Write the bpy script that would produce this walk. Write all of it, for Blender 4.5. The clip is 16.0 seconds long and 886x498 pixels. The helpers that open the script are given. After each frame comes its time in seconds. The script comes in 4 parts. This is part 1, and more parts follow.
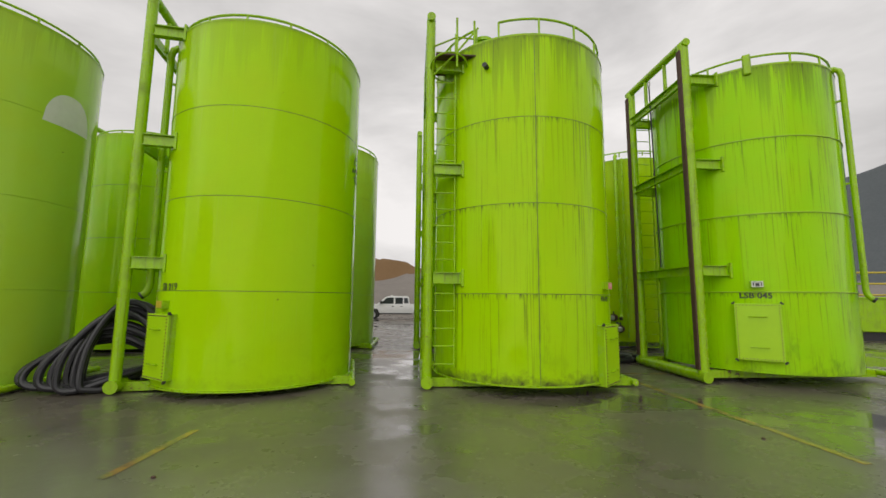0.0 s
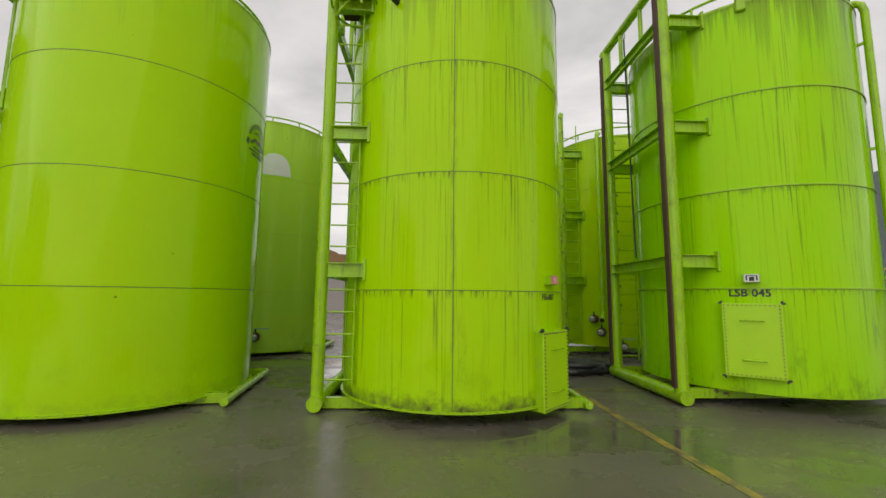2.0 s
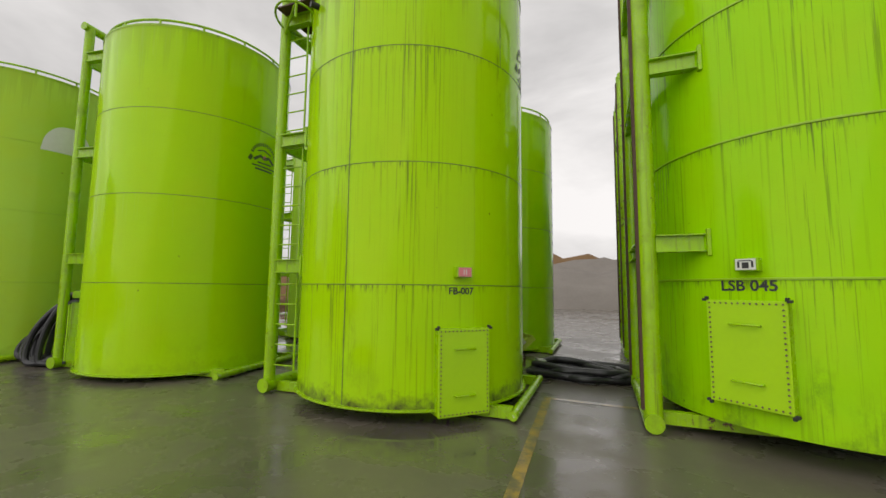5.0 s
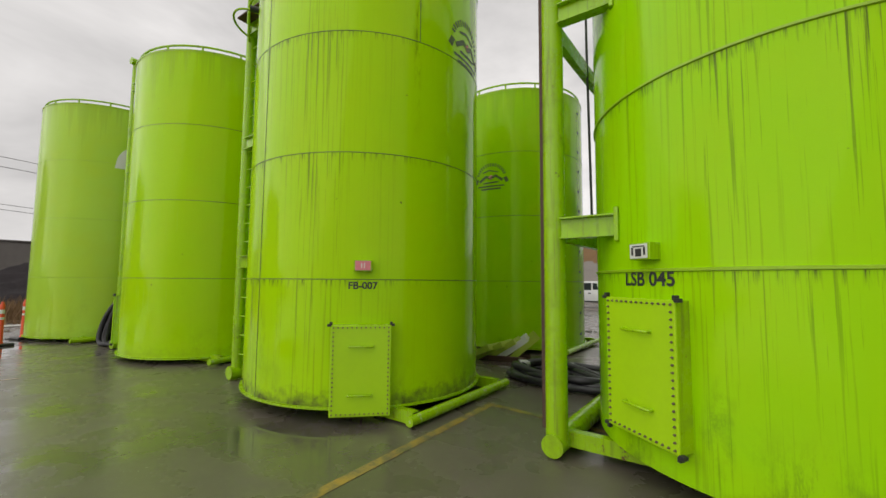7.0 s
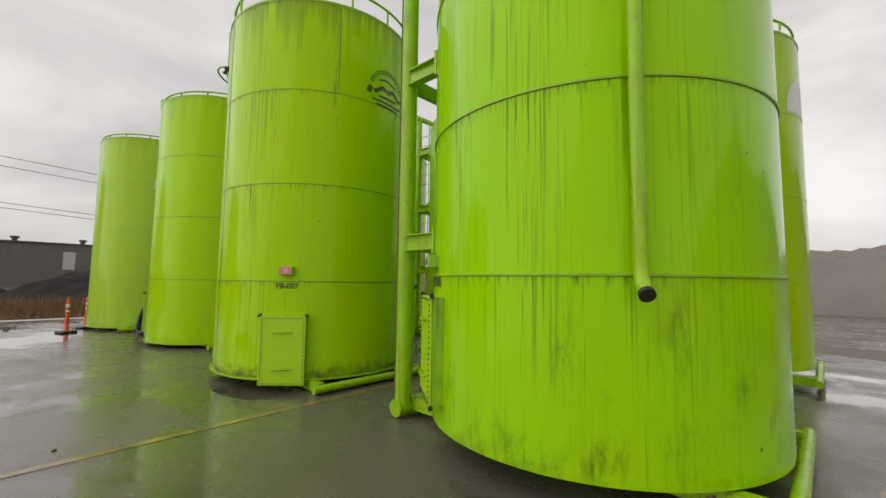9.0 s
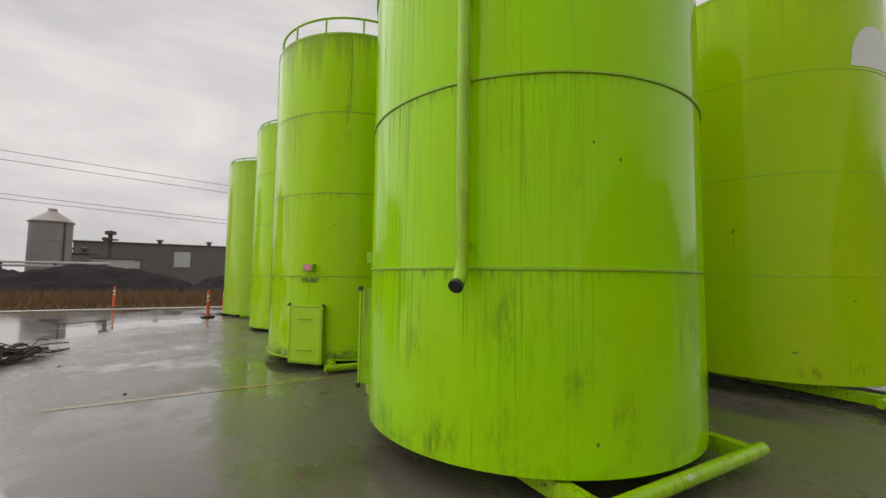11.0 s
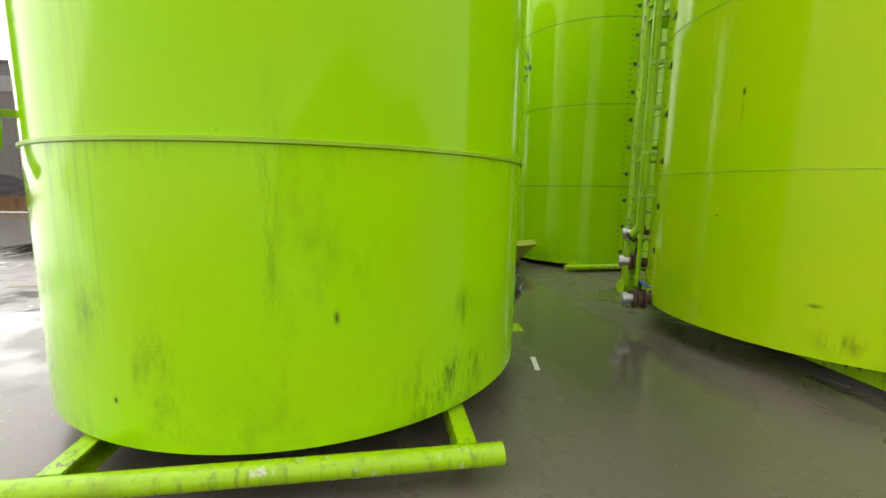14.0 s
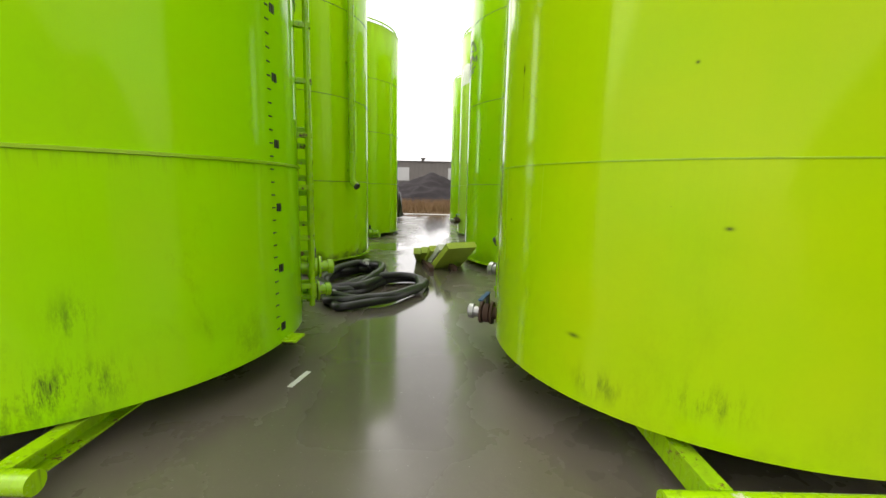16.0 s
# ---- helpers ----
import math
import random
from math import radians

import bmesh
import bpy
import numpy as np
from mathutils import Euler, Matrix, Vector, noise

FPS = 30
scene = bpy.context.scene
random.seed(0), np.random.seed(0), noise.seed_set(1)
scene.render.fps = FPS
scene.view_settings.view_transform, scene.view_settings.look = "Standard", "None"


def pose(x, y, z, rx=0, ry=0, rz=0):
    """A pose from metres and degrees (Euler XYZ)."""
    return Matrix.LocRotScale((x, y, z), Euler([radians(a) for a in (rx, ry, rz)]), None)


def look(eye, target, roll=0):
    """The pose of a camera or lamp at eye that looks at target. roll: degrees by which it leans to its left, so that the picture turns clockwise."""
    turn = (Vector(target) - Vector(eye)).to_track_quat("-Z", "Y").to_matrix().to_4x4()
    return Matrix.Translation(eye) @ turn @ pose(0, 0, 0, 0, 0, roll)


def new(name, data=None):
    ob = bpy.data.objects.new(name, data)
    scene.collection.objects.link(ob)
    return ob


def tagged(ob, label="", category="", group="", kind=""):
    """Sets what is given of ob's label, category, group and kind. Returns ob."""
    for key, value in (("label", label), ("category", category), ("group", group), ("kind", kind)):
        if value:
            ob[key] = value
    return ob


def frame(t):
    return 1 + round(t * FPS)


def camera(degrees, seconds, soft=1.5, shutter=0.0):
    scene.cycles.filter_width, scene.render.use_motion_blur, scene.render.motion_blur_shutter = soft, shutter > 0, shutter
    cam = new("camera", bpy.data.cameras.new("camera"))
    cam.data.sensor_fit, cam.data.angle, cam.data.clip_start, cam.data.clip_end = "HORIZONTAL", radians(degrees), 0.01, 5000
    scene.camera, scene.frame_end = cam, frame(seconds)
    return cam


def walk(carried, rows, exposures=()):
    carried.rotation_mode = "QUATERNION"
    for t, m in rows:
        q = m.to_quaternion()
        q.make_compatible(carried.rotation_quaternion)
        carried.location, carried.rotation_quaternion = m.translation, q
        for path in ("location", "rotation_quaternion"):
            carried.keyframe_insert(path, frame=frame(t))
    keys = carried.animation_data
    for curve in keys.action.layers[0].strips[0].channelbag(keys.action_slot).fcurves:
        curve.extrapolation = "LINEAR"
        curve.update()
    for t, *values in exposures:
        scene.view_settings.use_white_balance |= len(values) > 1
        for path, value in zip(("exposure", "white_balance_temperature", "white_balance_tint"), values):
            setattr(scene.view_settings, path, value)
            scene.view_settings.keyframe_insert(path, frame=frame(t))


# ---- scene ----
cam = camera(94.5, 16.0)
METRES, EYE, TILT, LEAN, TURN = 19.2, 1.555, 0.0, 0.0, -4.1
ROWS = [
    (0.0, 0.0, 0.0, 0.0, -0.06, 6.87, -0.5),
    (0.5, 0.0125, 0.0248, 0.0004, -0.32, 6.65, -0.54),
    (1.0, 0.0301, 0.0481, 0.0, -0.35, 6.7, -0.58),
    (1.5, 0.057, 0.0661, -0.0002, 0.27, 6.82, -0.58),
    (2.0, 0.084, 0.0843, 0.0001, 1.75, 6.66, -0.59),
    (2.5, 0.113, 0.091, -0.0002, 3.94, 6.73, -0.56),
    (3.0, 0.1451, 0.0939, 0.0002, 6.89, 6.71, -0.56),
    (3.5, 0.1769, 0.0988, 0.0026, 10.37, 6.51, -0.57),
    (4.0, 0.2051, 0.1057, 0.0023, 14.59, 6.29, -0.59),
    (6.5, 0.3231, 0.2047, 0.0024, 38.58, 4.47, -0.44),
    (7.0, 0.3511, 0.2226, 0.0039, 40.29, 4.47, -0.48),
    (7.5, 0.3842, 0.2326, 0.004, 41.28, 4.55, -0.59),
    (8.0, 0.4151, 0.2425, 0.0053, 42.38, 4.57, -0.67),
    (8.5, 0.4457, 0.2461, 0.0051, 44.16, 4.54, -0.74),
    (11.0, 0.5564, 0.3291, 0.005, 64.51, 3.98, -0.74),
    (11.5, 0.5577, 0.3627, 0.0027, 67.6, 2.4, -0.84),
    (12.0, 0.5572, 0.3935, -0.0005, 70.49, -0.63, -1.09),
    (12.5, 0.5497, 0.4212, -0.0007, 74.08, -4.25, -1.04),
    (13.0, 0.5488, 0.4556, -0.0009, 78.0, -6.71, -1.02),
    (13.5, 0.5472, 0.4902, -0.0018, 82.02, -7.95, -0.93),
    (14.0, 0.5446, 0.5229, -0.0015, 85.58, -8.26, -0.99),
    (14.5, 0.5412, 0.5534, -0.0008, 88.88, -8.25, -0.99),
    (15.0, 0.5351, 0.5854, 0.0011, 91.79, -8.45, -1.09),
    (15.5, 0.5321, 0.6203, 0.0011, 93.25, -8.52, -1.05),
    (16.0, 0.5258, 0.6523, 0.0006, 94.42, -8.54, -1.2),
]
walk(cam, [(t, pose(0, 0, EYE, TILT, LEAN, TURN) @ pose(METRES * x, METRES * y, METRES * z, 90 + pitch, roll, yaw)) for t, x, y, z, yaw, pitch, roll in ROWS],
     [(0.0, -0.08), (1.5, -0.07), (4.0, -0.02), (6.5, 0.02), (8.5, -0.02), (11.0, -0.12), (12.0, -0.06), (12.5, 0.22), (13.0, 0.48), (14.0, 1.02), (15.0, 1.15), (16.0, 1.2)])

# ---- light ----
SUN_EL, SUN_AZ = 42.0, 243.0
sky_world = bpy.data.worlds.new("overcast_sky")
scene.world = sky_world
sky_world.use_nodes = True


def sky_nodes():
    nt = sky_world.node_tree
    nt.nodes.clear()
    out = nt.nodes.new("ShaderNodeOutputWorld")
    bg = nt.nodes.new("ShaderNodeBackground")
    sky = nt.nodes.new("ShaderNodeTexSky")
    sky.sky_type, sky.sun_disc = "NISHITA", False
    sky.sun_elevation, sky.sun_rotation = radians(SUN_EL), radians(90 - SUN_AZ)
    sky.dust_density, sky.air_density = 4.0, 1.0
    hsv = nt.nodes.new("ShaderNodeHueSaturation")
    hsv.inputs["Saturation"].default_value = 0.05
    hsv.inputs["Value"].default_value = 0.35
    co = nt.nodes.new("ShaderNodeTexCoord")
    mp = nt.nodes.new("ShaderNodeMapping")
    mp.inputs["Scale"].default_value = (1.0, 1.0, 2.6)
    nz = nt.nodes.new("ShaderNodeTexNoise")
    nz.inputs["Scale"].default_value, nz.inputs["Detail"].default_value = 1.7, 6.0
    nz.inputs["Roughness"].default_value = 0.55
    nz.inputs["Distortion"].default_value = 0.35
    rp = nt.nodes.new("ShaderNodeValToRGB")
    rp.color_ramp.elements[0].position, rp.color_ramp.elements[0].color = 0.32, (5.3, 5.15, 5.1, 1)
    rp.color_ramp.elements[1].position, rp.color_ramp.elements[1].color = 0.66, (9.4, 9.1, 8.95, 1)
    mx = nt.nodes.new("ShaderNodeMix")
    mx.data_type = "RGBA"
    mx.inputs[0].default_value = 0.85
    L = nt.links.new
    L(co.outputs["Generated"], mp.inputs[0])
    L(mp.outputs[0], nz.inputs["Vector"])
    L(nz.outputs[0], rp.inputs[0])
    L(sky.outputs[0], hsv.inputs["Color"])
    L(hsv.outputs[0], mx.inputs[6])
    L(rp.outputs[0], mx.inputs[7])
    # a darker bank of cloud low in the west
    sp = nt.nodes.new("ShaderNodeSeparateXYZ")
    L(co.outputs["Generated"], sp.inputs[0])
    west = nt.nodes.new("ShaderNodeMapRange")
    west.interpolation_type = "SMOOTHSTEP"
    for k, v in zip(("From Min", "From Max", "To Min", "To Max"), (0.35, -0.8, 1.0, 0.9)):
        west.inputs[k].default_value = v
    L(sp.outputs[0], west.inputs["Value"])
    dim = nt.nodes.new("ShaderNodeMix")
    dim.data_type, dim.blend_type = "RGBA", "MULTIPLY"
    dim.inputs[0].default_value = 1.0
    L(mx.outputs[2], dim.inputs[6])
    L(west.outputs[0], dim.inputs[7])
    L(dim.outputs[2], bg.inputs[0])
    bg.inputs[1].default_value = 0.12
    L(bg.outputs[0], out.inputs[0])


sky_nodes()
sun = new("sun", bpy.data.lights.new("sun", "SUN"))
sun.data.energy, sun.data.angle, sun.data.color = 1.5, radians(90), (1.0, 0.97, 0.92)
sun.matrix_world = look((0, 0, 0), (-math.cos(radians(SUN_AZ)) * math.cos(radians(SUN_EL)), -math.sin(radians(SUN_AZ)) * math.cos(radians(SUN_EL)), -math.sin(radians(SUN_EL))))


# ---- materials ----
class Nodes:
    """A small helper that strings shader nodes together."""

    def __init__(self, name):
        self.mat = bpy.data.materials.new(name)
        self.mat.use_nodes = True
        self.nt = self.mat.node_tree
        self.bsdf = self.nt.nodes["Principled BSDF"]
        co = self.nt.nodes.new("ShaderNodeTexCoord")
        self.obj = co.outputs["Object"]

    def link(self, a, b):
        self.nt.links.new(a, b)

    def put(self, socket, value):
        if isinstance(value, bpy.types.NodeSocket):
            self.link(value, socket)
        else:
            socket.default_value = value

    def math(self, op, a, b=0.0, c=0.0, clamp=False):
        n = self.nt.nodes.new("ShaderNodeMath")
        n.operation, n.use_clamp = op, clamp
        for i, v in enumerate((a, b, c)):
            self.put(n.inputs[i], v)
        return n.outputs[0]

    def noise(self, scale, detail=3.0, rough=0.5, vector=None, w=None):
        n = self.nt.nodes.new("ShaderNodeTexNoise")
        n.inputs["Scale"].default_value = scale
        n.inputs["Detail"].default_value = detail
        n.inputs["Roughness"].default_value = rough
        if w is not None:
            n.noise_dimensions = "4D"
            self.put(n.inputs["W"], w)
        self.link(vector or self.obj, n.inputs["Vector"])
        return n.outputs[0]

    def ramp(self, fac, stops):
        n = self.nt.nodes.new("ShaderNodeValToRGB")
        el = n.color_ramp.elements
        while len(el) < len(stops):
            el.new(0.5)
        for e, (p, c) in zip(el, stops):
            e.position = p
            e.color = (*c, 1) if isinstance(c, tuple) else (c, c, c, 1)
        self.put(n.inputs[0], fac)
        return n.outputs[0]

    def mix(self, fac, a, b):
        n = self.nt.nodes.new("ShaderNodeMix")
        n.data_type = "RGBA"
        self.put(n.inputs[0], fac)
        for s, v in ((n.inputs[6], a), (n.inputs[7], b)):
            self.put(s, (*v, 1) if isinstance(v, tuple) else v)
        return n.outputs[2]

    def sep(self, v=None):
        n = self.nt.nodes.new("ShaderNodeSeparateXYZ")
        self.link(v or self.obj, n.inputs[0])
        return n.outputs

    def join(self, x, y, z):
        n = self.nt.nodes.new("ShaderNodeCombineXYZ")
        for s, v in zip(n.inputs, (x, y, z)):
            self.put(s, v)
        return n.outputs[0]

    def random(self):
        return self.nt.nodes.new("ShaderNodeObjectInfo").outputs["Random"]

    def bump(self, height, strength=0.3, distance=0.01):
        n = self.nt.nodes.new("ShaderNodeBump")
        n.inputs["Strength"].default_value, n.inputs["Distance"].default_value = strength, distance
        self.link(height, n.inputs["Height"])
        self.link(n.outputs[0], self.bsdf.inputs["Normal"])

    def done(self, color, rough, metal=0.0, spec=0.4):
        self.put(self.bsdf.inputs["Base Color"], (*color, 1) if isinstance(color, tuple) else color)
        self.put(self.bsdf.inputs["Roughness"], rough)
        self.put(self.bsdf.inputs["Metallic"], metal)
        self.bsdf.inputs["Specular IOR Level"].default_value = spec
        return self.mat


R = 1.74
LIME, LIME_DEEP = (0.40, 0.70, 0.001), (0.33, 0.60, 0.001)


def paint_shell(name, streak=0.5, moss=0.0, yellow=0.0, smear=0.3, foot_z=0.11, course=1.53, lime=LIME, deep=LIME_DEEP, stains=()):
    """Glossy lime tank paint with rain streaks under the seams, blotches and a soiled foot."""
    n = Nodes(name)
    x, y, z = n.sep()
    ang = n.math("ARCTAN2", y, x)
    rnd = n.random()
    base = n.mix(n.noise(0.7, 3, w=rnd), lime, deep)
    base = n.mix(n.math("MULTIPLY", n.ramp(n.noise(1.6, 4, w=rnd), ((0.4, 0.0), (0.75, 1.0))), 0.25 + yellow), base, (0.44, 0.56, 0.004))
    # fine vertical rain marks that hang from every seam
    side = n.math("COSINE", n.math("ADD", ang, radians(118)))
    weather = n.ramp(n.math("ADD", n.math("MULTIPLY", side, 0.5), 0.5), ((0.38, 0.04), (0.82, 1.0)))
    run = n.join(n.math("MULTIPLY", ang, 50.0), n.math("MULTIPLY", z, 0.42), n.math("MULTIPLY", rnd, 30.0))
    fine = n.ramp(n.noise(1.4, 4, 0.65, run), ((0.54, 0.0), (0.63, 1.0)))
    wide = n.math("MULTIPLY", n.ramp(n.noise(0.10, 2, 0.5, run), ((0.40, 0.15), (0.58, 1.0))), weather)
    frac = n.math("FRACT", n.math("DIVIDE", n.math("SUBTRACT", z, foot_z), course))
    hang = n.math("POWER", frac, 2.2)
    amount = n.math("MULTIPLY", n.math("MULTIPLY", fine, n.math("ADD", n.math("MULTIPLY", hang, 0.65), 0.42)), wide)
    col = n.mix(n.math("MULTIPLY", amount, streak, clamp=True), base, (0.055, 0.085, 0.008))
    # short dark drips right under the seam
    drip = n.join(n.math("MULTIPLY", ang, 62.0), n.math("MULTIPLY", z, 1.5), rnd)
    near = n.ramp(n.math("ADD", frac, n.math("MULTIPLY", n.math("SUBTRACT", n.noise(4.0, 3, 0.6, drip), 0.5), 0.12)), ((0.93, 0.0), (1.0, 1.0)))
    drips = n.math("MULTIPLY", n.math("MULTIPLY", n.ramp(n.noise(1.0, 3, 0.6, drip), ((0.5, 0.0), (0.66, 1.0))), near), n.math("ADD", n.math("MULTIPLY", weather, 0.8), 0.2))
    col = n.mix(n.math("MULTIPLY", drips, min(1.0, streak * 1.3), clamp=True), col, (0.05, 0.06, 0.02))
    # oily smears and scuffs
    sm = n.join(n.math("MULTIPLY", ang, 3.2), n.math("MULTIPLY", z, 0.7), n.math("MULTIPLY", rnd, 17.0))
    patch = n.ramp(n.noise(1.0, 4, 0.6, sm), ((0.55, 0.0), (0.66, 1.0)))
    blot = n.join(n.math("MULTIPLY", ang, R), n.math("MULTIPLY", z, 0.55), n.math("MULTIPLY", rnd, 9.0))
    grit = n.ramp(n.noise(4.5, 8, 0.78, blot), ((0.46, 0.0), (0.66, 1.0)))
    low = n.ramp(n.math("DIVIDE", z, 2.6), ((0.1, 1.0), (0.75, 0.12)))
    col = n.mix(n.math("MULTIPLY", n.math("MULTIPLY", patch, grit), n.math("MULTIPLY", low, smear * 1.3), clamp=True), col, (0.045, 0.06, 0.012))
    specks = n.ramp(n.noise(11.0, 2, 0.5, w=rnd), ((0.765, 0.0), (0.785, 1.0)))
    col = n.mix(n.math("MULTIPLY", specks, 0.8), col, (0.05, 0.05, 0.02))
    foot = n.math("ADD", n.math("MULTIPLY", n.math("SUBTRACT", 0.36 if moss else 0.32, z), 4.0), n.math("MULTIPLY", n.math("SUBTRACT", n.noise(6.0, 5, 0.7), 0.5), 2.4))
    col = n.mix(n.math("MULTIPLY", foot, 0.35 + moss, clamp=True), col, (0.065, 0.07, 0.02) if moss else (0.17, 0.27, 0.015))
    # black smudges and scrapes close to the foot
    smudge = n.math("MULTIPLY", n.ramp(n.noise(1.1, 3, 0.6, w=rnd), ((0.47, 0.0), (0.62, 1.0))), n.ramp(n.noise(5.5, 8, 0.8, blot), ((0.44, 0.0), (0.60, 1.0))))
    smudge = n.math("MULTIPLY", smudge, n.ramp(n.math("DIVIDE", z, 2.0), ((0.2, 1.0), (0.42, 0.0))))
    col = n.mix(n.math("MULTIPLY", smudge, min(0.7, 0.1 + 0.7 * smear), clamp=True), col, (0.035, 0.045, 0.012))
    # single stains: angle, height, half width in degrees, half height, strength
    smearing = n.join(n.math("MULTIPLY", ang, R * 1.5), n.math("MULTIPLY", z, 0.3), n.math("MULTIPLY", rnd, 9.0))
    for sa, sz, wa, wz, strength in stains:
        da = n.math("DIVIDE", n.math("SUBTRACT", ang, radians(sa)), radians(wa))
        dz = n.math("DIVIDE", n.math("SUBTRACT", z, sz), wz)
        spot = n.math("POWER", 2.718, n.math("MULTIPLY", n.math("ADD", n.math("MULTIPLY", da, da), n.math("MULTIPLY", dz, dz)), -1.0))
        if wz > 0.05:
            spot = n.math("MULTIPLY", spot, n.ramp(n.noise(6.0, 8, 0.82, smearing), ((0.47, 0.0), (0.62, 1.0))))
        col = n.mix(n.math("MULTIPLY", spot, strength, clamp=True), col, (0.035, 0.045, 0.012))
    # grime that has run down from the roof edge, each run of its own length
    # their long reach also paints in the dimmer light of the upper courses
    below = n.math("SUBTRACT", foot_z + 4 * course, z)
    edge = n.join(n.math("MULTIPLY", ang, 9.0), n.math("MULTIPLY", rnd, 23.0), n.math("MULTIPLY", z, 0.05))
    reach = n.math("ADD", n.math("MULTIPLY", n.ramp(n.noise(1.0, 5, 0.7, edge), ((0.42, 0.0), (0.75, 1.0))), 1.9), 0.06)
    rim = n.math("SUBTRACT", 1.0, n.math("DIVIDE", below, reach), clamp=True)
    col = n.mix(n.math("MULTIPLY", n.math("POWER", rim, 0.7), 0.15 + 0.45 * streak, clamp=True), col, (0.07, 0.085, 0.02))
    n.bump(n.noise(1.1, 2, w=rnd), 0.08, 0.03)
    n.bsdf.inputs["Specular Tint"].default_value = (0.9, 1.0, 0.4, 1)
    rough = n.math("ADD", n.math("MULTIPLY", n.noise(3.0, 4), 0.12), n.math("ADD", n.math("MULTIPLY", amount, 0.3), 0.05))
    return n.done(col, rough, 0.0, 0.28)


def paint_plain(name, rust=0.25, under=(0.11, 0.05, 0.025)):
    """Lime paint of frames and fittings, chipped here and there to rust."""
    n = Nodes(name)
    rnd = n.random()
    base = n.mix(n.noise(2.5, 3, w=rnd), (0.33, 0.58, 0.001), (0.25, 0.45, 0.001))
    dirt = n.ramp(n.noise(4.0, 5, 0.7, w=rnd), ((0.5, 0.0), (0.75, 1.0)))
    x, y, z = n.sep()
    runs = n.ramp(n.noise(1.0, 4, 0.65, n.join(n.math("MULTIPLY", x, 26.0), n.math("MULTIPLY", y, 26.0), n.math("MULTIPLY", z, 1.1))), ((0.52, 0.0), (0.68, 1.0)))
    col = n.mix(n.math("MULTIPLY", n.math("MAXIMUM", dirt, runs), 0.65), base, (0.13, 0.17, 0.015))
    chip = n.ramp(n.noise(9.0, 5, 0.75, w=rnd), ((0.66 - rust * 0.15, 0.0), (0.70 - rust * 0.15, 1.0)))
    col = n.mix(n.math("MULTIPLY", chip, min(1.0, rust * 3)), col, under)
    n.bump(n.noise(30.0, 3), 0.08, 0.01)
    return n.done(col, n.math("ADD", n.math("MULTIPLY", dirt, 0.3), 0.25))


def simple(name, a, b, rough=0.5, scale=6.0, metal=0.0, bump=0.1, spec=0.5):
    n = Nodes(name)
    f = n.noise(scale, 5, 0.6)
    g = n.noise(scale * 9, 3, 0.6)
    col = n.mix(n.math("ADD", n.math("MULTIPLY", f, 0.7), n.math("MULTIPLY", g, 0.3)), a, b)
    n.bump(g, bump, 0.01)
    return n.done(col, n.math("ADD", n.math("MULTIPLY", f, 0.2), rough - 0.1), metal, spec)


LSB_STAINS = ((-45, 1.35, 6, 0.3, 0.6), (35, 0.42, 9, 0.13, 1.3), (2.5, 1.45, 1.6, 0.45, 0.5), (-63, 0.40, 5, 0.18, 0.9), (-48, 0.62, 3, 0.2, 0.6), (38, 0.82, 3, 0.12, 0.6),
              (-17, 2.55, 0.3, 0.012, 1.2), (-24, 0.48, 0.35, 0.014, 1.2), (12, 0.9, 0.4, 0.03, 0.9), (-28, 2.3, 4, 0.2, 0.3), (-95, 0.45, 7, 0.2, 0.6), (-72, 1.2, 4, 0.3, 0.6))
TD_STAINS = ((-75.4, 2.39, 0.4, 0.03, 1.0), (-75.4, 2.25, 0.25, 0.12, 0.6), (-36.5, 2.18, 0.3, 0.008, 0.9), (-29.8, 1.4, 0.6, 0.010, 0.9), (-54, 0.68, 1.3, 0.014, 0.8), (-48, 0.42, 5, 0.08, 0.7), (-30, 0.5, 6, 0.1, 0.6))
M_LSB = paint_shell("lime_shell_streaked", 0.85, 0.0, 0.0, 0.6, 0.24, 1.485, (0.335, 0.69, 0.001), (0.275, 0.60, 0.001), LSB_STAINS)
M_FB = paint_shell("lime_shell_mossy", 0.75, 0.6, 0.0, 0.2, stains=((-24, 4.9, 1.6, 0.9, 0.8), (-94, 2.6, 1.2, 2.2, 0.6), (-90, 0.7, 1.5, 0.5, 0.6)))
M_CLEAN = paint_shell("lime_shell", 0.07, 0.0, 0.0, 0.08)
M_YEL = paint_shell("lime_shell_faded", 0.06, 0.0, 0.35, 0.1, 0.27, 1.46, (0.37, 0.60, 0.001), (0.31, 0.52, 0.001), TD_STAINS)
M_CHALKY = paint_shell("lime_shell_chalky", 0.07, 0.0, 0.1, 0.15, lime=(0.41, 0.65, 0.06), deep=(0.35, 0.57, 0.045))
# the lime paint darkened: shade on back-row tanks put into the colour
M_SHADED = paint_shell("lime_shell_shaded", 0.06, 0.0, 0.0, 0.1, lime=(0.29, 0.58, 0.001), deep=(0.24, 0.50, 0.001))
M_FRAME = paint_plain("lime_frame", 0.22)
M_RUSTY = paint_plain("lime_frame_rusty", 0.6)
M_PANEL = simple("lime_door_paint", (0.42, 0.70, 0.002), (0.33, 0.58, 0.002), 0.35, 3)
M_SCUFF = paint_plain("lime_skid_scuffed", 0.3, (0.55, 0.55, 0.42))
M_RUST = simple("rust", (0.10, 0.045, 0.025), (0.045, 0.025, 0.02), 0.75, 12)
M_SEAM = simple("seam_grime", (0.16, 0.26, 0.01), (0.06, 0.08, 0.02), 0.5, 14)
M_BEAD = simple("seam_bead_lime", (0.38, 0.64, 0.005), (0.17, 0.28, 0.008), 0.35, 4)
